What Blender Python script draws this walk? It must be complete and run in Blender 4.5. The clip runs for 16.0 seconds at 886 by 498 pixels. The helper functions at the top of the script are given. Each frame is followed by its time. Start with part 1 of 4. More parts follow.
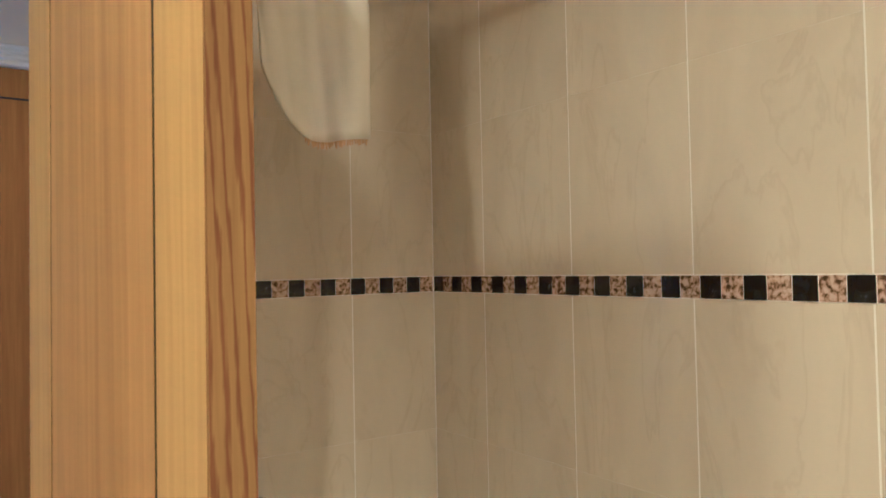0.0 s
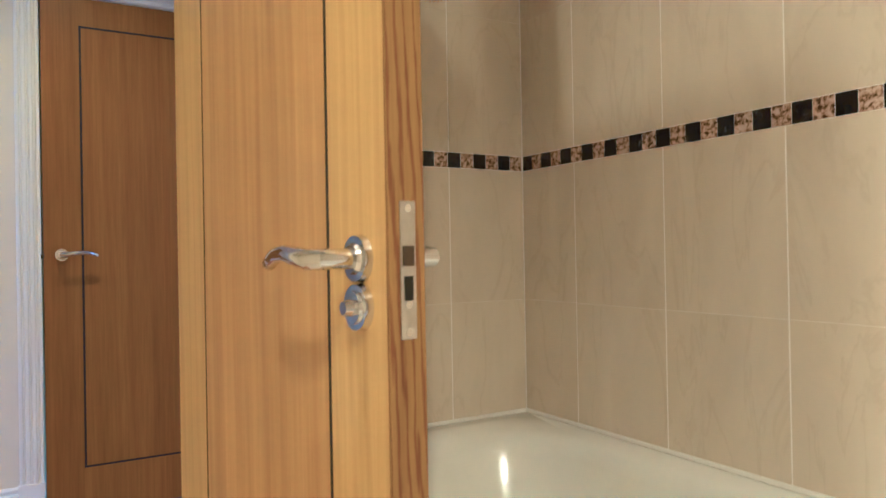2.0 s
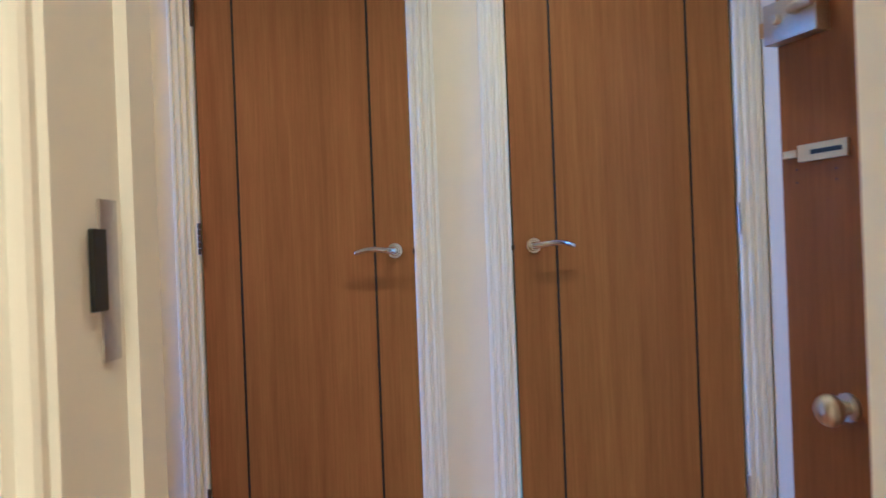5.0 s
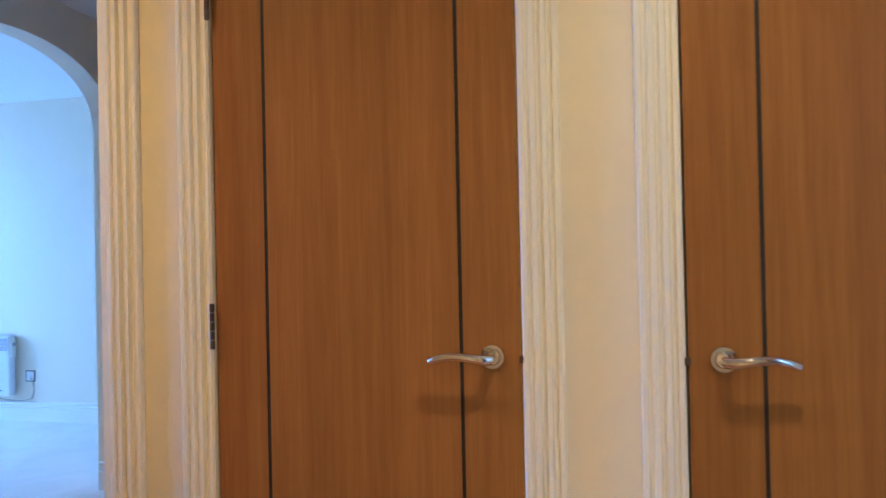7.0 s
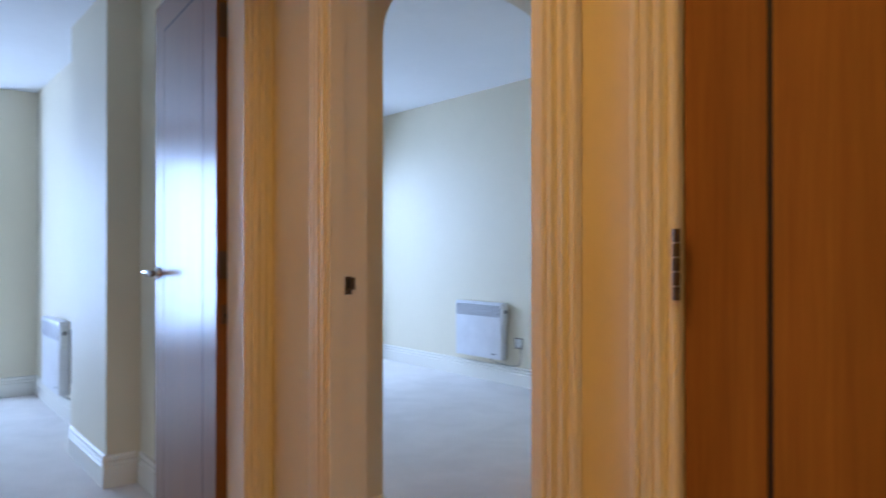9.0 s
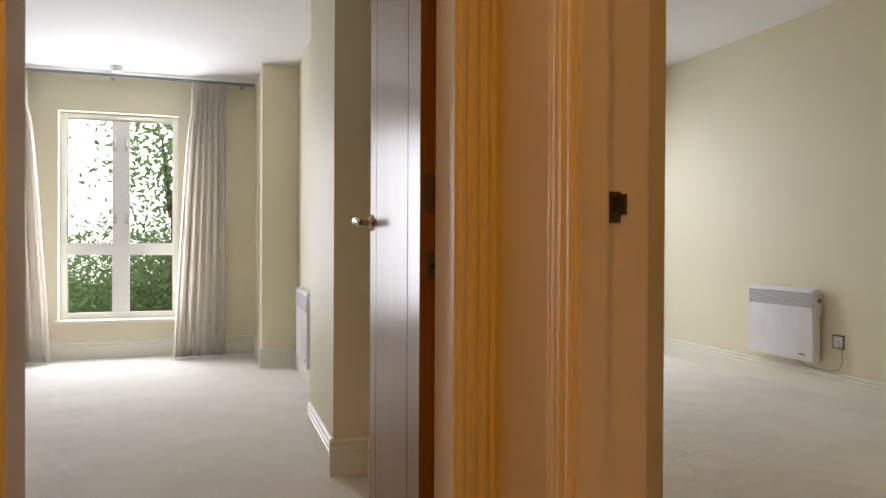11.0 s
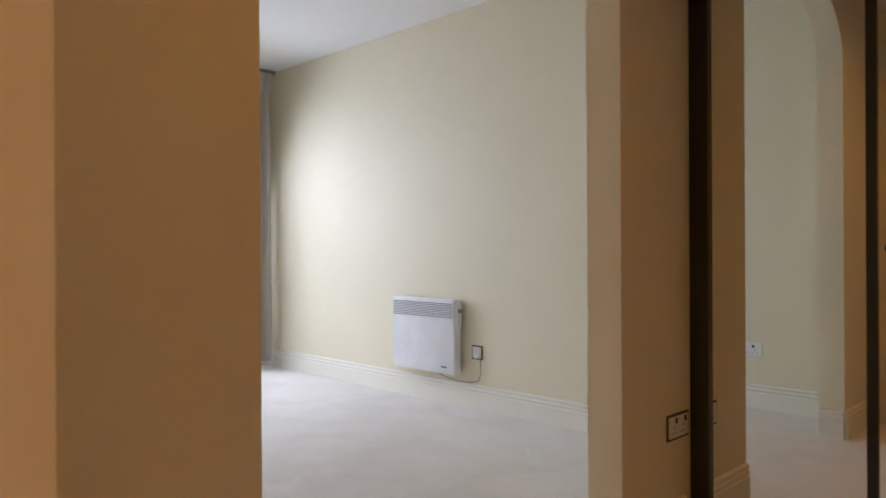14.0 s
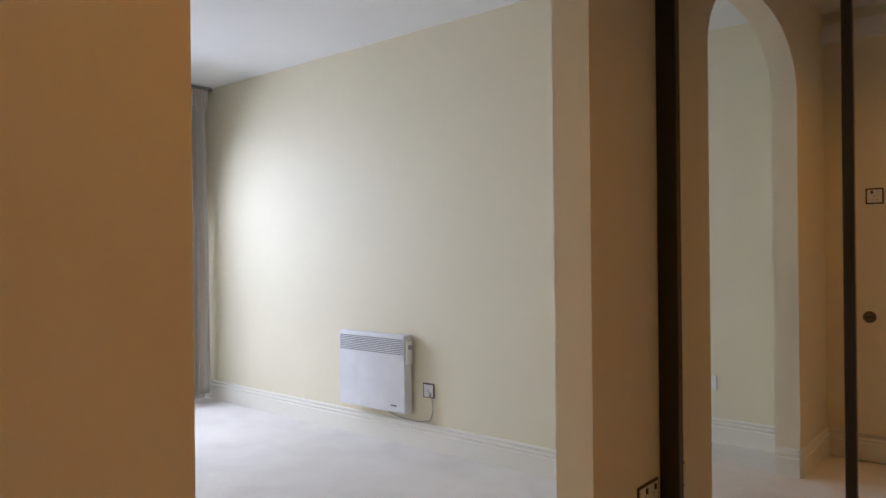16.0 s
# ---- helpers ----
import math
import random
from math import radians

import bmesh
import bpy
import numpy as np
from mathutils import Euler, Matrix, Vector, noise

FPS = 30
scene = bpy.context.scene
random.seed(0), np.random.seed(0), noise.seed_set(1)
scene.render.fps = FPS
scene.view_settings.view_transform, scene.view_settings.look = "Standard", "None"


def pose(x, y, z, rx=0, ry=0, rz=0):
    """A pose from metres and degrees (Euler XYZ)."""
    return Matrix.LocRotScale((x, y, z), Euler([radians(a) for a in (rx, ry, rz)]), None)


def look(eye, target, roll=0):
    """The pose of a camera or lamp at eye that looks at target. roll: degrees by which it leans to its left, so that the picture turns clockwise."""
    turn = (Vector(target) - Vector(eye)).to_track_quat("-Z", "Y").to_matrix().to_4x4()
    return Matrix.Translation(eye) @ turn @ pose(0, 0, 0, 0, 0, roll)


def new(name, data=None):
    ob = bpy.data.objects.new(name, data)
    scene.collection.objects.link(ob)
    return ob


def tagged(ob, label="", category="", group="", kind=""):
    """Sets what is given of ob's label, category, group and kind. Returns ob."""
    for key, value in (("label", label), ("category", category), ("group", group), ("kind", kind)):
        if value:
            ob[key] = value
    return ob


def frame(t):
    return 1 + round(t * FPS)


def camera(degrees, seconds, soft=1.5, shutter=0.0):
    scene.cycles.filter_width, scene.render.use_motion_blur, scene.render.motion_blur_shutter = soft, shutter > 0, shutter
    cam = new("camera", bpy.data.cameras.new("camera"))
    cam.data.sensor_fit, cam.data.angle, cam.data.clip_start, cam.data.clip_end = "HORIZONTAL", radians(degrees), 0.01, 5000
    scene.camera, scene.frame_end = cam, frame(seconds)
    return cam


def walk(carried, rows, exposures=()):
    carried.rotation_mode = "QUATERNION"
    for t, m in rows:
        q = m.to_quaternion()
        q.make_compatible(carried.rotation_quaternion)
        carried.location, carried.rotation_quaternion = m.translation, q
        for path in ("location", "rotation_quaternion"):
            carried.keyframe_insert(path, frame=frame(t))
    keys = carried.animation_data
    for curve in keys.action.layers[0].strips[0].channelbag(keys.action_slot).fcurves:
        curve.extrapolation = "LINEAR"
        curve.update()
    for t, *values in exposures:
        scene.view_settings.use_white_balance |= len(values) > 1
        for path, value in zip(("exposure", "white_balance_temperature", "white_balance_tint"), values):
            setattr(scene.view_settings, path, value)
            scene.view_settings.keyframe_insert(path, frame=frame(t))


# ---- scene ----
cam = camera(63.7, 16.0, shutter=0.4)
PATH = [
    (0, (0.384, -3.053, 1.231), (1.533, -1.417, 1.286), -1.1),
    (0.5, (0.36, -3.079, 1.173), (1.446, -1.4, 1.216), -1.3),
    (1, (0.33, -3.091, 1.112), (1.372, -1.385, 1.142), -1.3),
    (1.5, (0.292, -3.097, 1.058), (1.322, -1.383, 1.077), -1.1),
    (2, (0.252, -3.089, 0.991), (1.276, -1.37, 1.0), -1.0),
    (2.5, (0.197, -3.031, 0.927), (1.17, -1.284, 0.919), -1.5),
    (3, (0.148, -2.904, 0.902), (0.767, -1.002, 0.893), -2.9),
    (3.5, (0.122, -2.767, 0.879), (0.464, -0.796, 0.882), -2.0),
    (4, (0.117, -2.592, 0.925), (0.337, -0.604, 0.922), -2.0),
    (4.5, (0.152, -2.427, 0.964), (0.25, -0.429, 0.959), -2.1),
    (4.7, (0.175, -2.356, 0.98), (0.202, -0.356, 0.975), -2.1),
    (7, (0.199, -1.416, 1.211), (-0.264, 0.53, 1.228), -1.2),
    (7.5, (0.086, -1.25, 1.221), (-0.577, 0.637, 1.229), -0.2),
    (8, (-0.02, -1.098, 1.194), (-0.961, 0.666, 1.2), -0.5),
    (9, (-0.089, -0.889, 1.083), (-1.646, 0.366, 1.092), -0.0),
    (9.3, (-0.137, -0.836, 1.054), (-1.813, 0.255, 1.058), -0.7),
    (9.6, (-0.234, -0.781, 1.005), (-1.983, 0.19, 1.007), -0.4),
    (11.8, (-0.978, -0.322, 0.943), (-2.899, 0.234, 0.924), 0.1),
    (12, (-1.035, -0.274, 0.945), (-2.911, 0.419, 0.921), 0.2),
    (12.5, (-1.159, -0.166, 0.947), (-2.941, 0.742, 0.923), 0.1),
    (13, (-1.177, -0.13, 0.931), (-2.874, 0.928, 0.926), -0.0),
    (13.5, (-1.216, -0.071, 0.933), (-2.744, 1.219, 0.931), -0.0),
    (14, (-1.238, -0.009, 0.984), (-2.66, 1.398, 0.982), -0.3),
    (14.5, (-1.233, 0.01, 1.053), (-2.584, 1.485, 1.05), -0.2),
    (15, (-1.234, 0.014, 1.152), (-2.537, 1.531, 1.145), -0.6),
    (15.5, (-1.283, 0.047, 1.202), (-2.586, 1.565, 1.198), -0.8),
    (16, (-1.396, 0.092, 1.175), (-2.7, 1.609, 1.175), -0.6),
]
EXPOSURES = [(0, 1.15, 2990, 7), (2.0, 1.28, 2985, 7), (5.0, 1.25, 2950, 8), (7.0, 1.2, 3400, 8), (8.0, 1.1, 3800, 9), (9.0, 0.55, 4500, 10), (9.7, 0.4, 5200, 10), (11.8, 0.18, 7500, 12), (13, 0.4, 6900, 14), (14, 0.55, 6000, 15), (16, 0.58, 5850, 15)]
walk(cam, [(t, look(eye, target, roll)) for t, eye, target, roll in PATH], EXPOSURES)

# ---- world, light ----
world = bpy.data.worlds.new("world")
scene.world = world
world.use_nodes = True
wn = world.node_tree.nodes
sky = wn.new("ShaderNodeTexSky")
sky.sky_type, sky.sun_disc, sky.sun_elevation, sky.sun_rotation = "NISHITA", False, radians(48), radians(132)
sky.dust_density = 4.0
world.node_tree.links.new(sky.outputs[0], wn["Background"].inputs[0])
wn["Background"].inputs[1].default_value = 0.13


def lamp(name, kind, m, energy, color, **more):
    data = bpy.data.lights.new(name, kind)
    data.energy, data.color = energy, color
    for key, value in more.items():
        if key == "size":
            data.size = value
        elif key == "size_y":
            data.shape, data.size_y = "RECTANGLE", value
        elif key == "angle":
            data.angle = value
        elif key == "soft":
            data.shadow_soft_size = value
    ob = new(name, data)
    ob.matrix_world = m
    return ob


WARM = (1.0, 0.485, 0.075)
BATH = (1.0, 0.485, 0.095)
AMBER = (1.0, 0.41, 0.025)
DAY = (0.80, 0.855, 1.0)
lamp("sun", "SUN", look((20, -18, 30), (0, 0, 0)), 4.5, (1, 0.96, 0.9), angle=radians(12))
# daylight standing in the two window openings
lamp("daylight", "AREA", look((-7.16, -1.23, 1.16), (-2, -1.23, 1.16)), 44, DAY, size=0.85, size_y=1.6)
lamp("daylight", "AREA", look((-6.64, 2.05, 1.25), (-4.9, 2.35, 0.0)), 31, DAY, size=1.35, size_y=1.85)


# ---- materials ----
def material(name, rough=0.5, metal=0.0):
    m = bpy.data.materials.new(name)
    m.use_nodes = True
    b = m.node_tree.nodes["Principled BSDF"]
    b.inputs["Roughness"].default_value, b.inputs["Metallic"].default_value = rough, metal
    return m, m.node_tree.nodes, m.node_tree.links, b


def ramp(n, stops):
    r = n.new("ShaderNodeValToRGB")
    while len(r.color_ramp.elements) < len(stops):
        r.color_ramp.elements.new(0.5)
    for e, (p, c) in zip(r.color_ramp.elements, stops):
        e.position, e.color = p, (*c, 1)
    return r


def coords(n, l, scale, rot=(0, 0, 0)):
    tc, mp = n.new("ShaderNodeTexCoord"), n.new("ShaderNodeMapping")
    mp.inputs["Scale"].default_value, mp.inputs["Rotation"].default_value = scale, rot
    l.new(tc.outputs["Object"], mp.inputs[0])
    return mp.outputs[0]


def noise_tex(n, l, vec, scale, detail=4.0, distort=0.0, rough=0.55):
    t = n.new("ShaderNodeTexNoise")
    t.inputs["Scale"].default_value, t.inputs["Detail"].default_value = scale, detail
    t.inputs["Distortion"].default_value, t.inputs["Roughness"].default_value = distort, rough
    l.new(vec, t.inputs["Vector"])
    return t.outputs["Fac"]


def bump(n, l, b, fac, strength, dist):
    u = n.new("ShaderNodeBump")
    u.inputs["Strength"].default_value, u.inputs["Distance"].default_value = strength, dist
    l.new(fac, u.inputs["Height"])
    l.new(u.outputs[0], b.inputs["Normal"])


def blend(n, l, fac, a, c, kind="MIX"):
    x = n.new("ShaderNodeMix")
    x.data_type, x.blend_type = "RGBA", kind
    for val, sock in ((fac, x.inputs[0]), (a, x.inputs[6]), (c, x.inputs[7])):
        if isinstance(val, bpy.types.NodeSocket):
            l.new(val, sock)
        elif isinstance(val, float):
            sock.default_value = val
        else:
            sock.default_value = (*val, 1)
    return x.outputs[2]


def paint(name, color, rough, mottle=0.04, grain=0.15, scale=300):
    m, n, l, b = material(name, rough)
    v = coords(n, l, (1, 1, 1))
    big = noise_tex(n, l, v, 1.7, 3)
    small = noise_tex(n, l, v, 14, 4)
    r = ramp(n, [(0.3, tuple(c * (1 - mottle) for c in color)), (0.7, tuple(min(1, c * (1 + mottle * 0.6)) for c in color))])
    l.new(big, r.inputs[0])
    dirt = blend(n, l, small, r.outputs[0], tuple(c * (1 - mottle) for c in color))
    l.new(dirt, b.inputs["Base Color"])
    bump(n, l, b, noise_tex(n, l, v, scale, 2), grain, 0.001)
    return m


def wood(name, light, dark, rough, fine=55, cathedral=0.5, axis=2, vary=0.12, ring=4.5, deep=0.25, coat=0.0):
    m, n, l, b = material(name, rough)
    tc, info = n.new("ShaderNodeTexCoord"), n.new("ShaderNodeObjectInfo")
    add = n.new("ShaderNodeVectorMath")
    add.operation = "ADD"
    sc = n.new("ShaderNodeVectorMath")
    sc.operation = "SCALE"
    sc.inputs[0].default_value = (3.1, 2.3, 7.7)
    l.new(info.outputs["Random"], sc.inputs["Scale"])
    l.new(tc.outputs["Object"], add.inputs[0])
    l.new(sc.outputs[0], add.inputs[1])

    def mapped(s):
        mp = n.new("ShaderNodeMapping")
        k = [s, s, s]
        k[axis] = s * 0.035
        mp.inputs["Scale"].default_value = k
        l.new(add.outputs[0], mp.inputs[0])
        return mp.outputs[0]

    fib = noise_tex(n, l, mapped(fine * 4), 1.0, 6, 0.2, 0.65)
    broad = noise_tex(n, l, mapped(7), 1.0, 3, 1.2)
    wave = n.new("ShaderNodeTexWave")
    wave.wave_type, wave.rings_direction = "RINGS", "SPHERICAL"
    wave.inputs["Scale"].default_value, wave.inputs["Distortion"].default_value, wave.inputs["Detail"].default_value = ring, 5.0, 3
    wave.inputs["Detail Scale"].default_value = 1.2
    mp = n.new("ShaderNodeMapping")
    k = [2.2, 2.2, 2.2]
    k[axis] = 0.22
    mp.inputs["Scale"].default_value = k
    l.new(add.outputs[0], mp.inputs[0])
    l.new(mp.outputs[0], wave.inputs["Vector"])
    r1 = ramp(n, [(0.25, dark), (0.75, light)])
    l.new(fib, r1.inputs[0])
    rw = ramp(n, [(0.0, (1.0 - deep * 0.7, 1.0 - deep, 1.0 - deep * 1.15)), (0.45, (1, 1, 1)), (1.0, (0.95, 0.93, 0.9))])
    l.new(wave.outputs["Fac"], rw.inputs[0])
    c = blend(n, l, cathedral, r1.outputs[0], rw.outputs[0], "MULTIPLY")
    rb = ramp(n, [(0.3, (1 - vary, 1 - vary * 1.2, 1 - vary * 1.4)), (0.7, (1 + vary, 1 + vary, 1 + vary))])
    l.new(broad, rb.inputs[0])
    c = blend(n, l, 0.8, c, rb.outputs[0], "MULTIPLY")
    l.new(c, b.inputs["Base Color"])
    b.inputs["Coat Weight"].default_value, b.inputs["Coat Roughness"].default_value = coat, 0.2
    b.inputs["Specular IOR Level"].default_value = 0.22
    bump(n, l, b, fib, 0.08, 0.0006)
    return m


def plain(name, color, rough, metal=0.0, rsc=60):
    m, n, l, b = material(name, rough, metal)
    v = coords(n, l, (1, 1, 1))
    f = noise_tex(n, l, v, rsc, 3)
    r = ramp(n, [(0.3, tuple(c * 0.9 for c in color)), (0.7, color)])
    l.new(f, r.inputs[0])
    l.new(r.outputs[0], b.inputs["Base Color"])
    rr = n.new("ShaderNodeMapRange")
    rr.inputs[3].default_value, rr.inputs[4].default_value = rough * 0.8, min(1, rough * 1.25)
    l.new(f, rr.inputs[0])
    l.new(rr.outputs[0], b.inputs["Roughness"])
    return m


CREAM = paint("cream_wall_paint", (0.80, 0.735, 0.55), 0.55)
WHITE_GLOSS = paint("white_gloss_paint", (0.83, 0.80, 0.70), 0.42, 0.03, 0.02, 120)
CEIL = paint("white_ceiling_paint", (0.85, 0.85, 0.84), 0.8)
VENEER = wood("golden_veneer", (0.64, 0.455, 0.035), (0.54, 0.36, 0.015), 0.30, 35)
FIGURED = wood("figured_veneer_panel", (0.58, 0.385, 0.025), (0.43, 0.26, 0.006), 0.32, 16, 0.5, vary=0.3, deep=0.22, ring=3.0)
CHERRY = wood("cherry_veneer", (0.335, 0.158, 0.002), (0.240, 0.108, 0.001), 0.36, 30, 0.5, vary=0.16, deep=0.2, ring=2.6)
GLOSSY = wood("polished_cherry_veneer", (0.25, 0.115, 0.02), (0.17, 0.07, 0.01), 0.34, 30, 0.6, coat=0.2)
LIPPING = wood("oak_lipping", (0.38, 0.238, 0.003), (0.25, 0.140, 0.002), 0.6, 20, 1.0, ring=34.0, deep=0.6)
INLAY = plain("dark_inlay", (0.015, 0.009, 0.007), 0.6)
CHROME = plain("chrome", (0.72, 0.72, 0.73), 0.09, 1.0, 20)
STEEL = plain("satin_steel", (0.62, 0.60, 0.56), 0.34, 1.0, 200)
AGED = plain("aged_bronze", (0.13, 0.10, 0.075), 0.4, 1.0, 90)
BRASS = plain("brass", (0.75, 0.52, 0.18), 0.3, 1.0)
BLACK = plain("black_frame", (0.012, 0.011, 0.01), 0.35)
PLASTIC = plain("white_plastic", (0.82, 0.82, 0.80), 0.35)
GREY_PL = plain("grey_plastic", (0.25, 0.25, 0.26), 0.45)
ENAMEL = plain("heater_enamel", (0.80, 0.80, 0.82), 0.3, 0, 8)
ACRYLIC = plain("bath_acrylic", (0.84, 0.82, 0.76), 0.14, 0, 5)
GROUT = paint("grout", (0.86, 0.83, 0.76), 0.75)
FLEX = plain("aged_flex", (0.42, 0.40, 0.33), 0.5)
LABEL = plain("print_grey", (0.12, 0.12, 0.14), 0.5)
FRAME_WHITE = plain("window_frame_white", (0.84, 0.84, 0.82), 0.35)


def marble_tile():
    m, n, l, b = material("marbled_tile", 0.13)
    tc, info = n.new("ShaderNodeTexCoord"), n.new("ShaderNodeObjectInfo")
    sc = n.new("ShaderNodeVectorMath")
    sc.operation = "SCALE"
    sc.inputs[0].default_value = (11, 5, 7)
    l.new(info.outputs["Random"], sc.inputs["Scale"])
    add = n.new("ShaderNodeVectorMath")
    add.operation = "ADD"
    l.new(tc.outputs["Object"], add.inputs[0])
    l.new(sc.outputs[0], add.inputs[1])
    mp = n.new("ShaderNodeMapping")
    mp.inputs["Rotation"].default_value, mp.inputs["Scale"].default_value = (radians(35), radians(35), 0), (1, 1, 0.35)
    l.new(add.outputs[0], mp.inputs[0])
    cloud = noise_tex(n, l, mp.outputs[0], 7, 4, 0.6)
    vein = noise_tex(n, l, mp.outputs[0], 6, 5, 1.4)
    r = ramp(n, [(0.3, (0.61, 0.54, 0.405)), (0.7, (0.695, 0.625, 0.475))])
    l.new(cloud, r.inputs[0])
    rv = ramp(n, [(0.47, (1, 1, 1)), (0.497, (0.70, 0.66, 0.60)), (0.51, (1, 1, 1))])
    l.new(vein, rv.inputs[0])
    l.new(blend(n, l, 0.22, r.outputs[0], rv.outputs[0], "MULTIPLY"), b.inputs["Base Color"])
    bump(n, l, b, noise_tex(n, l, add.outputs[0], 9, 2), 0.03, 0.002)
    return m


def granite(name, stops, scale, rough):
    m, n, l, b = material(name, rough)
    tc, info = n.new("ShaderNodeTexCoord"), n.new("ShaderNodeObjectInfo")
    sc = n.new("ShaderNodeVectorMath")
    sc.operation = "SCALE"
    sc.inputs[0].default_value = (9, 4, 6)
    l.new(info.outputs["Random"], sc.inputs["Scale"])
    add = n.new("ShaderNodeVectorMath")
    add.operation = "ADD"
    l.new(tc.outputs["Object"], add.inputs[0])
    l.new(sc.outputs[0], add.inputs[1])
    r = ramp(n, stops)
    l.new(noise_tex(n, l, add.outputs[0], scale, 3, 0.3), r.inputs[0])
    l.new(r.outputs[0], b.inputs["Base Color"])
    return m


TILE = marble_tile()
SPECKLE = granite("speckled_granite", [(0.38, (0.06, 0.035, 0.02)), (0.47, (0.3, 0.2, 0.12)), (0.56, (0.55, 0.42, 0.29)), (0.7, (0.62, 0.5, 0.36))], 130, 0.2)
BLACKSTONE = granite("black_marble", [(0.45, (0.008, 0.008, 0.009)), (0.66, (0.02, 0.022, 0.024)), (0.72, (0.12, 0.12, 0.12))], 45, 0.12)


def carpet_mat():
    m, n, l, b = material("cream_carpet", 0.95)
    v = coords(n, l, (1, 1, 1))
    tuft = noise_tex(n, l, v, 260, 3)
    wear = noise_tex(n, l, v, 3.2, 4, 0.8)
    dent = noise_tex(n, l, v, 11, 5, 0.9, 0.72)
    r = ramp(n, [(0.3, (0.82, 0.78, 0.72)), (0.7, (0.92, 0.88, 0.82))])
    l.new(wear, r.inputs[0])
    rt = ramp(n, [(0.3, (0.80, 0.80, 0.80)), (0.62, (1.05, 1.05, 1.05))])
    l.new(tuft, rt.inputs[0])
    l.new(blend(n, l, 0.8, r.outputs[0], rt.outputs[0], "MULTIPLY"), b.inputs["Base Color"])
    mix = n.new("ShaderNodeMath")
    mix.operation = "MULTIPLY_ADD"
    l.new(dent, mix.inputs[0])
    mix.inputs[1].default_value = 3.0
    l.new(tuft, mix.inputs[2])
    bump(n, l, b, mix.outputs[0], 0.6, 0.009)
    b.inputs["Sheen Weight"].default_value = 0.2
    return m


CARPET = carpet_mat()
PLANK = wood("oak_plank", (0.47, 0.25, 0.09), (0.27, 0.12, 0.035), 0.25, 40, 0.7, axis=0, vary=0.3)


def fabric(name, color, scale):
    m, n, l, b = material(name, 0.9)
    v = coords(n, l, (1, 1, 1))
    w = noise_tex(n, l, v, scale, 2)
    s = noise_tex(n, l, v, 5, 3)
    r = ramp(n, [(0.3, tuple(c * 0.92 for c in color)), (0.7, color)])
    l.new(s, r.inputs[0])
    l.new(r.outputs[0], b.inputs["Base Color"])
    b.inputs["Sheen Weight"].default_value = 0.15
    bump(n, l, b, w, 0.35, 0.001)
    return m


CURTAIN = fabric("cream_curtain_cloth", (0.86, 0.82, 0.76), 500)


def let_light_through(m, color, share):
    n, l = m.node_tree.nodes, m.node_tree.links
    t, x = n.new("ShaderNodeBsdfTranslucent"), n.new("ShaderNodeMixShader")
    t.inputs[0].default_value, x.inputs[0].default_value = (*color, 1), share
    l.new(n["Principled BSDF"].outputs[0], x.inputs[1])
    l.new(t.outputs[0], x.inputs[2])
    l.new(x.outputs[0], n["Material Output"].inputs[0])


let_light_through(CURTAIN, (0.80, 0.76, 0.70), 0.5)
TOWEL = fabric("white_towelling", (0.80, 0.75, 0.62), 260)
FRINGE = fabric("gold_fringe", (0.62, 0.42, 0.2), 300)


def mirror_mat():
    m, n, l, b = material("mirror_glass", 0.01, 1.0)
    b.inputs["Base Color"].default_value = (0.86, 0.88, 0.86, 1)
    return m


def glass_mat():
    m, n, l, b = material("window_glass", 0.0)
    b.inputs["Transmission Weight"].default_value, b.inputs["IOR"].default_value = 1.0, 1.45
    return m


MIRROR, GLASS = mirror_mat(), glass_mat()


def leaf_mat():
    m, n, l, b = material("tree_leaf", 0.5)
    info = n.new("ShaderNodeNewGeometry")
    r = ramp(n, [(0.0, (0.05, 0.10, 0.04)), (0.6, (0.09, 0.17, 0.07)), (1.0, (0.15, 0.22, 0.10))])
    l.new(info.outputs["Random Per Island"], r.inputs[0])
    l.new(r.outputs[0], b.inputs["Base Color"])
    b.inputs["Subsurface Weight"].default_value = 0.0
    return m


LEAF = leaf_mat()
let_light_through(LEAF, (0.22, 0.36, 0.14), 0.5)
BARK = plain("bark", (0.12, 0.09, 0.06), 0.9, 0, 30)
GRASS = paint("far_grass", (0.09, 0.14, 0.05), 0.9, 0.3, 0.4, 40)


# ---- mesh helpers ----
def box(bm, x0, x1, y0, y1, z0, z1, bev=0.0):
    r = bmesh.ops.create_cube(bm, size=1.0, matrix=Matrix.LocRotScale(((x0 + x1) / 2, (y0 + y1) / 2, (z0 + z1) / 2), None, (abs(x1 - x0), abs(y1 - y0), abs(z1 - z0))))
    if bev:
        edges = list({e for v in r["verts"] for e in v.link_edges})
        bmesh.ops.bevel(bm, geom=edges, offset=bev, segments=2, affect="EDGES", profile=0.6)
    return bm


def boxed(*a, **k):
    return box(bmesh.new(), *a, **k)


def disc(bm, centre, axis, radius, depth, segs=28, r2=None):
    q = Vector(axis).to_track_quat("Z", "Y").to_matrix().to_4x4()
    bmesh.ops.create_cone(bm, cap_ends=True, segments=segs, radius1=radius, radius2=radius if r2 is None else r2, depth=depth, matrix=Matrix.Translation(centre) @ q)
    return bm


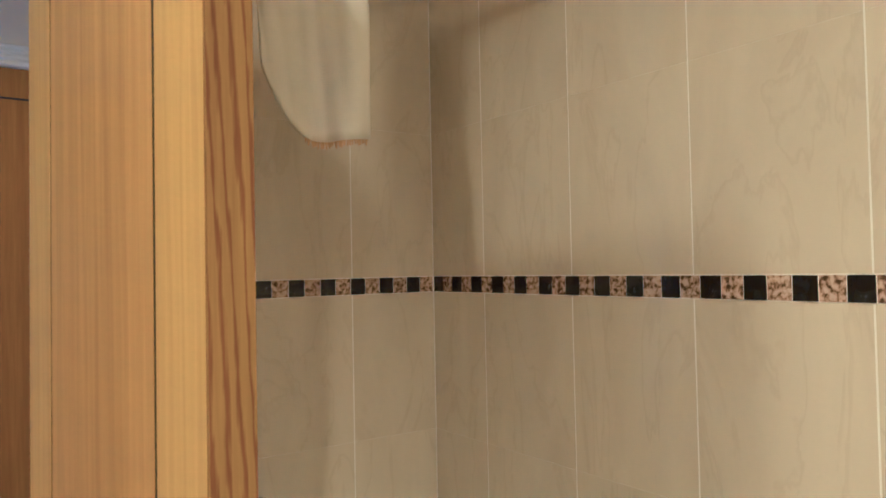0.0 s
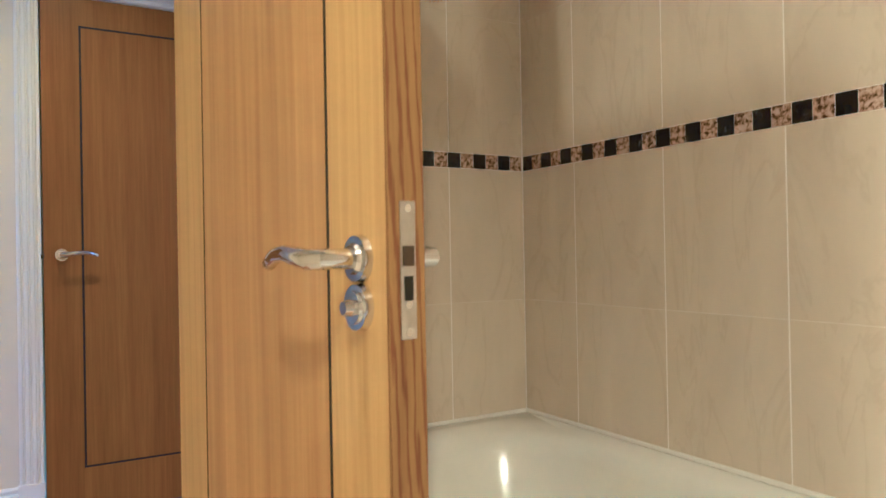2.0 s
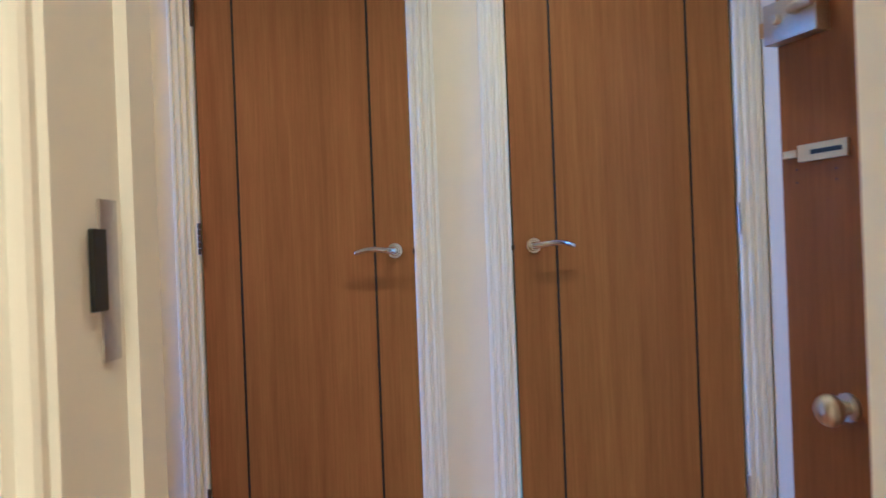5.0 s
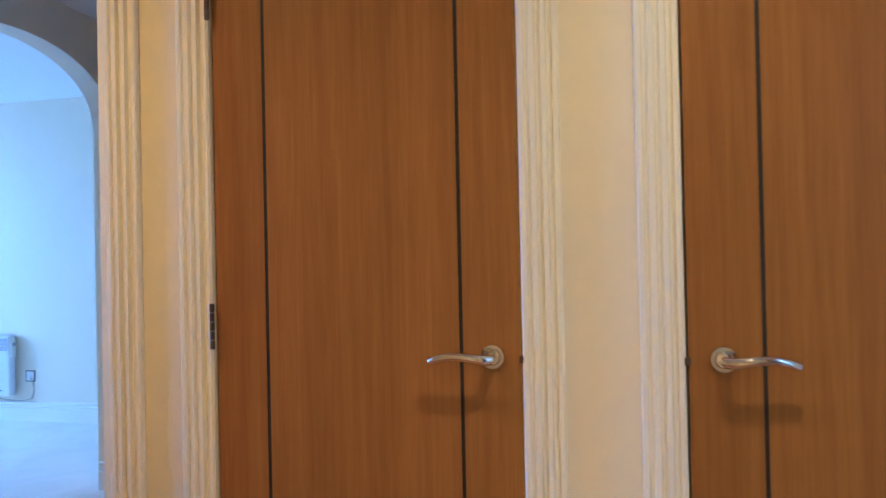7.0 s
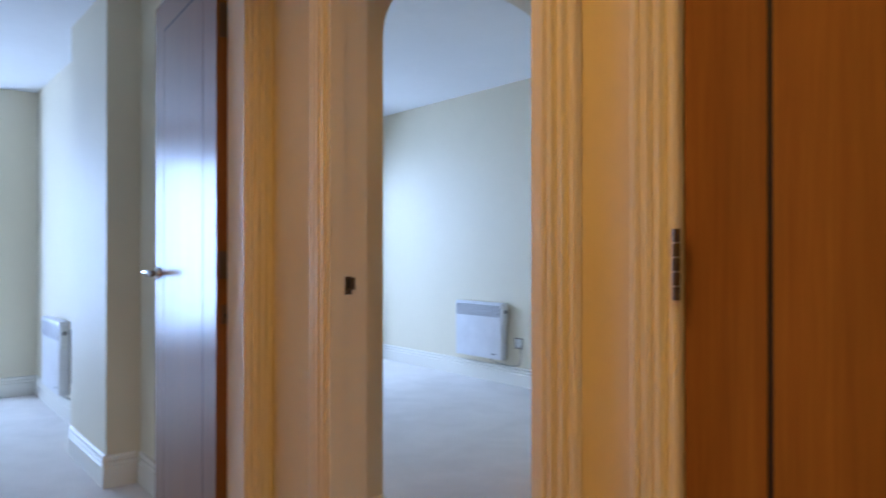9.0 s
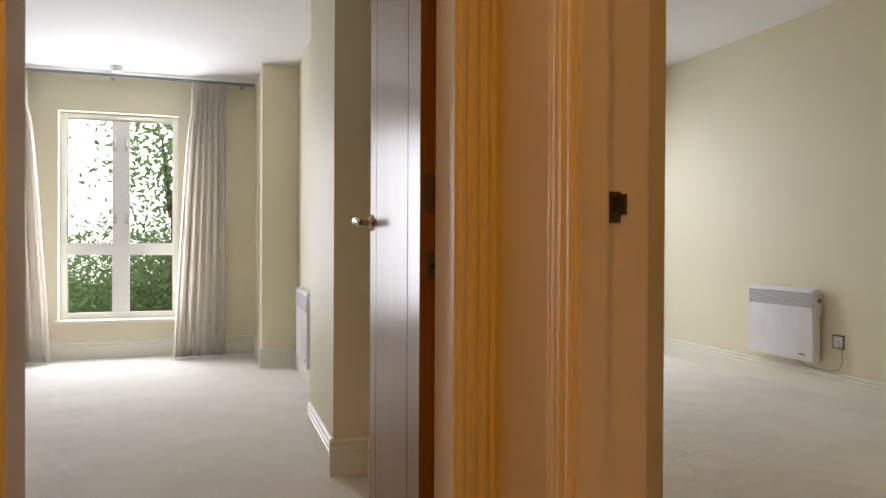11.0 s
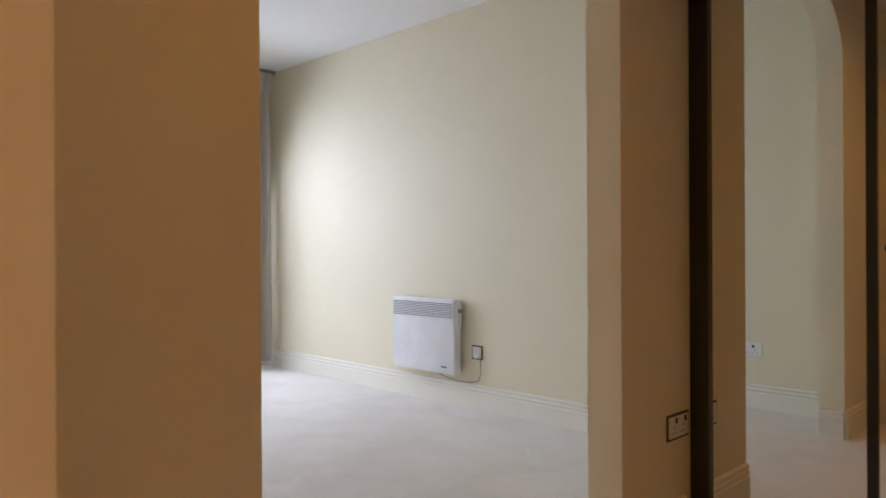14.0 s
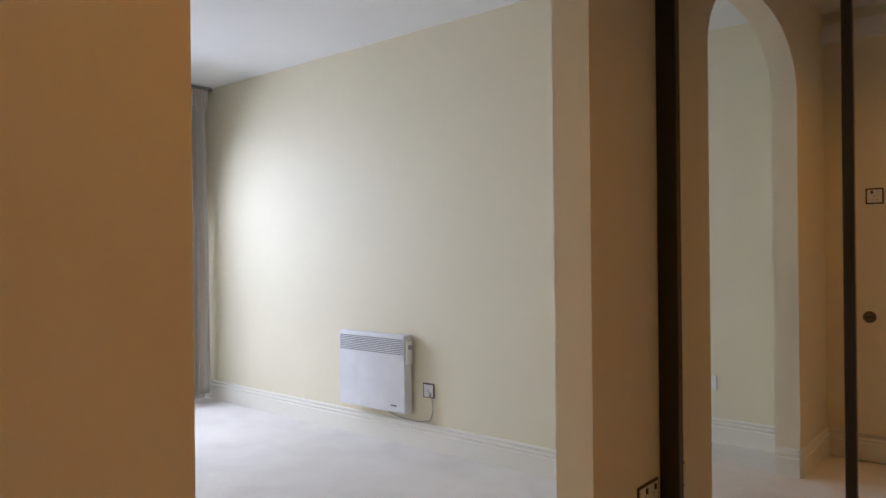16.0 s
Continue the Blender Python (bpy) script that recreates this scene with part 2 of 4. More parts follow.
def tube(bm, pts, radii, segs=12, flat=1.0):
    """A swept bar through pts, with a radius at each."""
    rings = []
    pts = [Vector(p) for p in pts]
    for i, p in enumerate(pts):
        d = (pts[min(i + 1, len(pts) - 1)] - pts[max(i - 1, 0)]).normalized()
        side = d.cross(Vector((0, 0, 1)))
        side = Vector((1, 0, 0)) if side.length < 1e-3 else side.normalized()
        up = side.cross(d).normalized()
        rings.append([bm.verts.new(p + radii[i] * (math.cos(a) * side + flat * math.sin(a) * up)) for a in (2 * math.pi * k / segs for k in range(segs))])
    for a, b in zip(rings, rings[1:]):
        for k in range(segs):
            bm.faces.new((a[k], a[(k + 1) % segs], b[(k + 1) % segs], b[k]))
    bm.faces.new(rings[0][::-1])
    bm.faces.new(rings[-1])
    return bm


def extrude(bm, profile, length, m):
    """A closed profile in (x, y), run along z for length, then placed by m."""
    lo = [bm.verts.new(m @ Vector((u, v, 0))) for u, v in profile]
    hi = [bm.verts.new(m @ Vector((u, v, length))) for u, v in profile]
    k = len(profile)
    for i in range(k):
        bm.faces.new((lo[i], lo[(i + 1) % k], hi[(i + 1) % k], hi[i]))
    bm.faces.new(lo[::-1])
    bm.faces.new(hi)
    return bm


def mesh(name, bm, mat, smooth=False):
    bmesh.ops.recalc_face_normals(bm, faces=bm.faces)
    me = bpy.data.meshes.new(name)
    bm.to_mesh(me)
    bm.free()
    me.materials.append(mat)
    if smooth:
        me.polygons.foreach_set("use_smooth", [True] * len(me.polygons))
        me.set_sharp_from_angle(angle=radians(38))
    return me


def part(name, bm, mat, parent, label="", smooth=False, m=None):
    ob = new(name, mesh(name, bm, mat, smooth))
    ob.parent = parent
    if m is not None:
        ob.matrix_basis = m
    return tagged(ob, label)


def thing(name, label, category, m=None, group="", kind=""):
    ob = new(name)
    ob.empty_display_size = 0.1
    if m is not None:
        ob.matrix_basis = m
    return tagged(ob, label, category, group, kind)


def structure(name, bm, mat, label="", category="", smooth=False):
    return tagged(new(name, mesh(name, bm, mat, smooth)), label, category, "", "structure")


# ---- the shell ----
HALL_H, BED_H, LIV_H = 2.40, 2.47, 2.30
ARCH_X, ARCH_B = -2.38, -2.50
MIR_Y = 2.32
HEAT_Y = 3.21
FACADE, FACADE_B = -7.10, -6.62

# hall north wall, with two cupboards and the way to the dressing room
b = bmesh.new()
for x0, x1, z0, z1 in ((-1.98, -1.645, 0, HALL_H), (-1.645, -0.915, 2.02, HALL_H), (-0.915, -0.655, 0, HALL_H), (-0.655, 0.022, 2.005, HALL_H),
                       (0.022, 0.327, 0, HALL_H), (0.327, 1.03, 2.005, HALL_H), (1.03, 1.24, 0, HALL_H)):
    box(b, x0, x1, 0, 0.10, z0, z1)
structure("wall_hall_north", b, CREAM, "cream painted hall wall with cupboard doors", "wall")
# hall west wall, with the living room doorway
b = bmesh.new()
for y0, y1, z0, z1 in ((-1.58, -0.815, 0, HALL_H), (-0.815, -0.068, 2.02, HALL_H), (-0.068, 0.10, 0, HALL_H)):
    box(b, -2.08, -1.98, y0, y1, z0, z1)
structure("wall_hall_west", b, CREAM, "cream painted hall wall with doorway", "wall")
# hall south wall, with the bathroom doorway
b = bmesh.new()
for x0, x1, z0, z1 in ((-2.08, -0.131, 0, HALL_H), (-0.131, 0.60, 2.02, HALL_H), (0.60, 1.24, 0, HALL_H)):
    box(b, x0, x1, -1.725, -1.58, z0, z1)
structure("wall_hall_south", b, CREAM, "cream painted wall round the bathroom doorway", "wall")
b = bmesh.new()
for y0, y1, z0, z1 in ((-1.58, -1.50, 0, HALL_H), (-1.50, -0.74, 2.05, HALL_H), (-0.74, 0.0, 0, HALL_H)):
    box(b, 1.12, 1.24, y0, y1, z0, z1)
structure("wall_hall_east", b, CREAM, "cream painted hall wall with entrance doorway", "wall")
structure("wall_lobby", boxed(1.9, 2.0, -2.0, 0.2, 0, HALL_H), CREAM, "plain cream lobby wall", "wall")
structure("ceiling_hall", boxed(-2.08, 2.0, -1.725, 0.10, HALL_H, HALL_H + 0.1), CEIL, "white painted ceiling", "ceiling")
# cupboards behind the doors
b = bmesh.new()
box(b, -0.80, -0.70, 0.10, 0.7, 0, HALL_H)
box(b, 1.05, 1.15, 0.10, 0.7, 0, HALL_H)
box(b, -0.80, 1.15, 0.7, 0.8, 0, BED_H)
structure("wall_cupboard", b, CREAM, "plain cupboard walls behind closed doors", "wall")

# bathroom
BX, BY = 1.287, -1.728
structure("wall_bath_east", boxed(BX + 0.0006, BX + 0.13, -4.4, -1.60, 0, HALL_H), GROUT, "bathroom wall under marbled tiles", "wall")
structure("wall_bath_north", boxed(0.684, BX + 0.001, BY + 0.0006, -1.722, 0, HALL_H), GROUT, "grouted wall bed under tiles", "wall")
structure("wall_bath_south", boxed(-0.9, BX + 0.13, -4.5, -4.4, 0, HALL_H), TILE, "cream marbled tile wall", "wall")
structure("wall_bath_west", boxed(-1.0, -0.9, -4.5, -1.725, 0, HALL_H), CREAM, "cream painted bathroom wall", "wall")
structure("ceiling_bath", boxed(-1.0, BX + 0.13, -4.5, -1.725, HALL_H, HALL_H + 0.1), CEIL, "white painted ceiling", "ceiling")
structure("floor_bath", boxed(-1.0, BX + 0.13, -4.5, -1.725, -0.1, 0.0), TILE, "cream tiled bathroom floor", "floor")

# dressing room and bedroom
structure("wall_dressing_south", boxed(ARCH_X, -2.083, 0.0, 0.10, 0, BED_H), CREAM, "cream painted wall beside the doorway", "wall")
structure("wall_dressing_skin", boxed(ARCH_X, -1.66, 0.098, 0.103, 0, BED_H), CREAM, "cream plaster face of the dressing room wall", "wall")
structure("wall_dressing_east", boxed(1.05, 1.15, 0.80, 3.4, 0, BED_H), CREAM, "plain cream dressing room wall", "wall")
structure("wall_dressing_head", boxed(-2.38, -0.70, 0.0, 0.10, HALL_H + 0.1, BED_H + 0.1), CREAM, "strip of wall over the doorway", "wall")
b = bmesh.new()
Y0, Y1, SPR, TOP = 0.66, 1.87, 1.92, 2.27
box(b, ARCH_B, ARCH_X, 0.10, Y0, 0, BED_H)
box(b, ARCH_B, ARCH_X, Y1, HEAT_Y, 0, BED_H)
N = 40
mid, half = (Y0 + Y1) / 2, (Y1 - Y0) / 2
arc = [(mid - half * math.cos(math.pi * i / N), SPR + (TOP - SPR) * (1 - abs(math.cos(math.pi * i / N)) ** 2.15) ** (1 / 2.15)) for i in range(N + 1)]
for (ya, za), (yb, zb) in zip(arc, arc[1:]):
    vs = [[b.verts.new((x, y, z)) for y, z in ((ya, za), (yb, zb), (yb, BED_H), (ya, BED_H))] for x in (ARCH_X, ARCH_B)]
    b.faces.new(vs[0])
    b.faces.new(vs[1][::-1])
    b.faces.new((vs[0][0], vs[1][0], vs[1][1], vs[0][1]))
bmesh.ops.remove_doubles(b, verts=b.verts, dist=0.0004)
structure("wall_arch", b, CREAM, "cream painted wall with a rounded archway", "wall")
structure("wall_bed_north", boxed(FACADE - 0.2, 1.15, HEAT_Y, HEAT_Y + 0.1, 0, BED_H), CREAM, "cream bedroom wall behind the heater", "wall")
structure("wall_bed_south", boxed(FACADE, ARCH_B, 0.14, 0.24, 0, BED_H), CREAM, "cream bedroom wall opposite the heater", "wall")
structure("ceiling_bed", boxed(FACADE - 0.2, 1.15, 0.10, HEAT_Y + 0.1, BED_H, BED_H + 0.1), CEIL, "white painted ceiling", "ceiling")

# facade with two windows
WY0, WY1, WZ0, WZ1 = -1.68, -0.78, 0.315, 2.00
VY0, VY1, VZ0, VZ1 = 1.35, 2.75, 0.28, 2.20
b = bmesh.new()
for y0, y1, z0, z1 in ((-5.0, WY0, 0, 2.6), (WY0, WY1, 0, WZ0), (WY0, WY1, WZ1, 2.6), (WY1, 0.24, 0, 2.6)):
    box(b, FACADE - 0.22, FACADE, y0, y1, z0, z1)
for y0, y1, z0, z1 in ((0.24, VY0, 0, 2.6), (VY0, VY1, 0, VZ0), (VY0, VY1, VZ1, 2.6), (VY1, HEAT_Y, 0, 2.6)):
    box(b, FACADE_B - 0.22, FACADE_B, y0, y1, z0, z1)
structure("wall_facade", b, CREAM, "cream outer wall with window openings", "wall")
# living room
b = bmesh.new()
box(b, FACADE, -2.38, 0.115, 0.14, 0, LIV_H)
box(b, -4.35, -3.62, -0.035, 0.115, 0, LIV_H)
structure("wall_living_north", b, CREAM, "cream living room wall with a projecting pier", "wall")
structure("pillar", boxed(FACADE, -6.28, -0.15, 0.113, 0, LIV_H), CREAM, "cream boxed-in pillar in the corner", "pillar")
structure("wall_living_south", boxed(FACADE, -1.98, -5.1, -5.0, 0, LIV_H), CREAM, "plain cream living room wall", "wall")
structure("wall_living_east", boxed(-2.08, -1.98, -5.0, -1.725, 0, LIV_H), CREAM, "plain cream living room wall", "wall")
structure("ceiling_living", boxed(FACADE - 0.2, -2.08, -5.1, 0.14, LIV_H, LIV_H + 0.1), CEIL, "white painted ceiling", "ceiling")
b = bmesh.new()
box(b, FACADE - 0.2, -2.03, -5.1, 0.14, -0.1, 0.0)
box(b, FACADE - 0.2, ARCH_X, 0.14, HEAT_Y, -0.1, 0.0)
box(b, ARCH_X, -0.70, 0.05, HEAT_Y, -0.1, 0.0)
box(b, -0.70, 1.15, 0.70, HEAT_Y, -0.1, 0.0)
structure("floor_carpet", b, CARPET, "cream fitted carpet with footmarks", "carpet")
structure("floor_hall", boxed(-2.03, 2.0, -1.725, 0.05, -0.1, -0.012), INLAY, "hall floor under oak planks", "floor")


# ---- trim: architraves, skirtings, linings ----
ARCHI = [(0, 0), (0, 0.014), (0.004, 0.018), (0.012, 0.018), (0.016, 0.012), (0.021, 0.012), (0.026, 0.0205), (0.034, 0.0205), (0.038, 0.012), (0.043, 0.012),
         (0.048, 0.019), (0.056, 0.019), (0.060, 0.011), (0.066, 0.011), (0.070, 0.016), (0.078, 0.016), (0.081, 0.013), (0.081, 0)]
SKIRT = [(0, 0), (0.016, 0), (0.016, 0.095), (0.011, 0.100), (0.011, 0.106), (0.015, 0.110), (0.015, 0.118), (0.009, 0.123), (0.009, 0.130), (0.012, 0.134), (0.012, 0.141), (0.004, 0.148), (0, 0.148)]


def basis(origin, ax, ay, az):
    m = Matrix((ax, ay, az)).transposed().to_4x4()
    m.translation = origin
    return m


def architrave(name, a, c, normal, top, plinths=(True, True), wall_z=0.0):
    """A fluted frame round an opening from a to c along a wall, seen from the side that normal points to."""
    a, c, nrm = Vector((*a, 0)), Vector((*c, 0)), Vector((*normal, 0))
    along, up = (c - a).normalized(), Vector((0, 0, 1))
    ob = thing(name, "white gloss fluted door surround with plinth blocks", "door frame", kind="structure")
    for k, (p, out, use) in enumerate(((a, -along, plinths[0]), (c, along, plinths[1]))):
        part("jamb_moulding", extrude(bmesh.new(), ARCHI, top + 0.081, basis(p, out, nrm, up)), WHITE_GLOSS, ob)
        if use:
            bm = bmesh.new()
            q = basis(p, out, nrm, up)
            box(bm, -0.002, 0.085, 0, 0.026, 0, 0.155, 0.003)
            bmesh.ops.transform(bm, matrix=q, verts=bm.verts)
            part("plinth_block", bm, WHITE_GLOSS, ob)
    part("head_moulding", extrude(bmesh.new(), ARCHI, (c - a).length, basis(a + Vector((0, 0, top)), up, nrm, along)), WHITE_GLOSS, ob)
    return ob


architrave("door_frame_hall_1", (-1.64, 0), (-0.92, 0), (0, -1), 2.02)
architrave("door_frame_hall_2", (-0.655, 0), (0.022, 0), (0, -1), 2.008)
architrave("door_frame_hall_3", (0.327, 0), (1.03, 0), (0, -1), 2.008)
architrave("door_frame_hall_4", (-1.98, -0.073), (-1.98, -0.81), (1, 0), 2.02)
architrave("door_frame_hall_5", (0.595, -1.58), (-0.126, -1.58), (0, 1), 2.02)
architrave("door_frame_bath", (-0.126, -1.725), (0.595, -1.725), (0, -1), 2.02, (True, True))


def lining(name, boxes):
    bm = bmesh.new()
    for k in boxes:
        box(bm, *k)
    return structure(name, bm, WHITE_GLOSS, "white painted door lining with stop", "door lining")


lining("lining_dressing", [(-1.645, -1.632, -0.012, 0.105, 0, 2.02), (-0.928, -0.915, -0.012, 0.105, 0, 2.02), (-1.632, -0.928, -0.012, 0.105, 2.007, 2.02),
                           (-1.632, -1.620, -0.010, 0.030, 0, 2.007), (-0.940, -0.928, -0.010, 0.030, 0, 2.007)])
lining("lining_living", [(-2.085, -1.968, -0.081, -0.068, 0, 2.02), (-2.085, -1.968, -0.815, -0.802, 0, 2.02), (-2.085, -1.968, -0.802, -0.081, 2.007, 2.02)])
lining("lining_bath", [(-0.131, -0.118, -1.73, -1.575, 0, 2.02), (0.587, 0.60, -1.73, -1.575, 0, 2.02), (-0.118, 0.587, -1.73, -1.575, 2.007, 2.02),
                       (-0.118, -0.106, -1.625, -1.577, 0, 2.007), (0.546, 0.587, -1.700, -1.577, 0, 2.007)])


def skirting(name, a, c, normal):
    a, c, nrm = Vector((*a, 0)), Vector((*c, 0)), Vector((*normal, 0))
    return structure(name, extrude(bmesh.new(), SKIRT, (c - a).length, basis(a, nrm, Vector((0, 0, 1)), (c - a).normalized())), WHITE_GLOSS, "white gloss grooved skirting board", "skirting")


for k, (a, c, nrm) in enumerate((
        ((0.103, 0), (0.246, 0), (0, -1)), ((-0.836, 0), (-0.739, 0), (0, -1)), ((-1.978, 0), (-1.724, 0), (0, -1)), ((-1.98, -1.56), (-1.98, -0.90), (1, 0)),
        ((-2.495, HEAT_Y), (FACADE_B, HEAT_Y), (0, -1)), ((ARCH_B, 0.24), (FACADE_B, 0.24), (0, 1)), ((ARCH_X, 0.116), (ARCH_X, Y0), (1, 0)), ((ARCH_X, Y1), (ARCH_X, MIR_Y - 0.06), (1, 0)),
        ((ARCH_X - 0.11, Y0), (ARCH_X, Y0), (0, 1)), ((ARCH_X - 0.11, Y1), (ARCH_X, Y1), (0, -1)), ((-2.38, 0.103), (-1.66, 0.103), (0, 1)),
        ((-4.35, 0.115), (-6.264, 0.115), (0, -1)), ((-3.62, -0.051), (-3.62, 0.099), (1, 0)), ((-3.62, -0.035), (-4.35, -0.035), (0, -1)), ((-6.28, -0.166), (-6.28, 0.115), (1, 0)), ((FACADE, -0.15), (-6.28, -0.15), (0, -1)),
        ((FACADE, -4.9), (FACADE, -0.166), (1, 0)), ((FACADE_B, 0.26), (FACADE_B, HEAT_Y - 0.02), (1, 0)), ((-3.604, 0.115), (-2.1, 0.115), (0, -1)))):
    skirting("baseboard_%d" % (k + 1), a, c, nrm)


# ---- doors ----
def lever(parent, x, y, z, out, way, rose_label="", thumb=False, drop=0.050):
    """A chrome lever on a round rose: out is the side it stands from, way the side it points to."""
    h = part("handle", tube(bmesh.new(), [(x, y + out * k, z) for k in (0.008, 0.03, 0.046)] + [(x + way * u, y + out * v, z + w) for u, v, w in
             ((0.012, 0.054, 0.0), (0.03, 0.058, 0.003), (0.055, 0.058, 0.0065), (0.08, 0.057, 0.006), (0.10, 0.054, 0.002), (0.118, 0.051, -0.004), (0.121, 0.0505, -0.005))],
             [0.011, 0.0105, 0.011, 0.011, 0.0098, 0.0092, 0.0088, 0.0086, 0.0084, 0.006], 14), CHROME, parent, "curved chrome lever handle", True)
    bm = disc(bmesh.new(), (x, y + out * 0.004, z), (0, out, 0), 0.0250, 0.009, 36, 0.0235)
    disc(bm, (x, y + out * 0.010, z), (0, out, 0), 0.0175, 0.006, 30, 0.0145)
    part("rose", bm, CHROME, h, "round chrome rose", True)
    if thumb:
        bm = disc(bmesh.new(), (x, y + out * 0.004, z - drop), (0, out, 0), 0.0250, 0.009, 36, 0.0235)
        disc(bm, (x, y + out * 0.010, z - drop), (0, out, 0), 0.0175, 0.004, 30, 0.0165)
        plate = part("release_plate", bm, CHROME, parent, "round chrome privacy release", True)
        bm = disc(bmesh.new(), (x, y + out * 0.016, z - drop), (0, out, 0), 0.009, 0.012, 20, 0.007)
        part("release", bm, CHROME, plate, "", True)
    return h


def panel_door(name, label, w, h, th, m, stiles=(0.134, 0.134), rails=(0.112, 0.18), kind="", face=None, inner=None):
    """A veneered door with a dark inlaid outline: hinge at x = 0, faces at y = 0 and th."""
    ob = thing(name, label, "door", m, kind=kind)
    g, face = 0.0040, face or CHERRY
    inner = inner or face
    part("core", boxed(0.004, w - 0.004, 0.0006, th - 0.0006, 0.004, h - 0.004), INLAY, ob, "dark inlay line round the panel")
    x1, x2, z1, z2 = stiles[0], w - stiles[1], rails[1], h - rails[0]
    part("stile", boxed(0, x1 - g, 0, th, 0, h), face, ob)
    part("stile", boxed(x2 + g, w - 0.006, 0, th, 0, h), face, ob)
    part("rail", boxed(x1 - g, x2 + g, 0, th, 0, z1 - g), face, ob)
    part("rail", boxed(x1 - g, x2 + g, 0, th, z2 + g, h), face, ob)
    part("panel", boxed(x1 + g, x2 - g, 0, th, z1 + g, z2 - g), inner, ob)
    part("lipping", boxed(w - 0.006, w, 0.0, th, 0, h, bev=0.001), LIPPING, ob, "oak lipping along the closing edge")
    return ob


def hinge(parent, x, y, z, mat):
    bm = bmesh.new()
    for k in range(5):
        disc(bm, (x, y, z - 0.04 + k * 0.02), (0, 0, 1), 0.0055, 0.0185, 14)
    part("hinge", bm, mat, parent, "steel butt hinge knuckle", True)


# cupboard doors, closed, their faces just proud of the frame
da = panel_door("cupboard_door", "closed cherry-veneered cupboard door with dark inlay", 0.671, 1.995, 0.04, pose(-0.650, -0.004, 0.006), stiles=(0.120, 0.124))
lever(da, 0.611, 0, 1.0, -1, -1)
db = panel_door("cupboard_door", "closed cherry-veneered cupboard door with dark inlay", 0.690, 1.995, 0.04, pose(0.333, -0.004, 0.006))
lever(db, 0.062, 0, 1.0, -1, 1)
for z in (0.22, 1.06, 1.78):
    hinge(da, -0.003, -0.017, z, AGED)
    hinge(db, 0.693, -0.017, z, STEEL)
for ob, x in ((da, 0.672), (db, -0.003)):
    bm = boxed(x - 0.006, x + 0.006, -0.012, 0.0, 0.988, 1.004, bev=0.002)
    part("latch", bm, AGED, ob, "small latch in the gap")

# bathroom door, open against the bath side: hinge at its south jamb
ang = math.degrees(math.atan2(-2.467 + 1.752, 0.560 - 0.497))
dd = panel_door("bathroom_door", "open golden-veneered bathroom door with chrome lever", 0.72, 1.99, 0.042, pose(0.497, -1.752, 0.006, 0, 0, ang), stiles=(0.15, 0.13), face=VENEER, inner=FIGURED)
lever(dd, 0.665, 0, 0.980, -1, -1, thumb=True)
lever(dd, 0.665, 0.042, 0.980, 1, -1)
bm = boxed(0.7195, 0.7212, 0.0125, 0.0305, 0.900, 1.036, bev=0.0006)
lk = part("lock_plate", bm, STEEL, dd, "steel mortice lock faceplate")
part("latch_bolt", boxed(0.7205, 0.7225, 0.015, 0.028, 0.972, 0.992), AGED, lk)
part("bolt_slot", boxed(0.7205, 0.7222, 0.0165, 0.0265, 0.938, 0.962), BLACK, lk)
for z in (0.907, 0.934, 1.029):
    part("screw", disc(bmesh.new(), (0.7215, 0.0215, z), (1, 0, 0), 0.0038, 0.0012, 14), CHROME, lk)

# living room door, open into the room
ang = math.degrees(math.atan2(-0.003 + 0.066, -2.86 + 2.092))
dl = panel_door("living_room_door", "open dark glossy veneered living room door", 0.765, 1.99, 0.044, pose(-2.092, -0.066, 0.006, 0, 0, ang) @ pose(0, -0.0, 0), stiles=(0.134, 0.134), face=GLOSSY)
lever(dl, 0.705, 0.044, 1.0, 1, -1)
lever(dl, 0.705, 0.0, 1.0, -1, -1)
bm = boxed(-0.002, 0.0, 0.010, 0.030, 0.87, 0.925)
cl = part("closer_plate", bm, AGED, dl, "concealed door closer plate")
part("closer_rod", disc(bmesh.new(), (-0.006, 0.020, 0.895), (1, 0, 0), 0.006, 0.010, 14), BLACK, cl)
part("hinge_leaf", boxed(-0.002, 0.0, 0.004, 0.036, 1.000, 1.080), AGED, dl, "steel hinge leaf on the door edge")
part("hinge_leaf", boxed(-0.002, 0.0, 0.004, 0.036, 1.70, 1.80), AGED, dl)

# entrance door, ajar
ang = math.degrees(math.atan2(-0.92 + 1.53, 0.765 - 1.02))
de = thing("entrance_door", "dark flush entrance door standing ajar with locks", "door", pose(1.02, -1.53, 0.006, 0, 0, ang))
DARKDOOR = wood("dark_veneer", (0.24, 0.11, 0.006), (0.16, 0.07, 0.003), 0.4)
part("leaf", boxed(0, 0.661, -0.044, 0, 0, 2.0, bev=0.001), DARKDOOR, de)
rl = part("rim_lock", boxed(0.55, 0.664, 0.0, 0.03, 1.345, 1.418, bev=0.003), STEEL, de, "steel rim night latch", True)
part("latch_bolt", boxed(0.664, 0.682, 0.006, 0.022, 1.365, 1.392, bev=0.002), BRASS, rl, "brass latch bolt")
part("snib", tube(bmesh.new(), [(0.59, 0.028, 1.390), (0.59, 0.042, 1.390), (0.565, 0.05, 1.388), (0.54, 0.05, 1.385)], [0.009, 0.009, 0.008, 0.006]), STEEL, rl, "", True)
part("lock_knob", disc(bmesh.new(), (0.632, 0.034, 1.384), (0, 1, 0), 0.010, 0.012, 18, 0.008), STEEL, rl, "", True)
ch = part("door_chain_track", boxed(0.52, 0.62, 0.0, 0.007, 1.130, 1.160, bev=0.001), BRASS, de, "pale brass security chain slide")
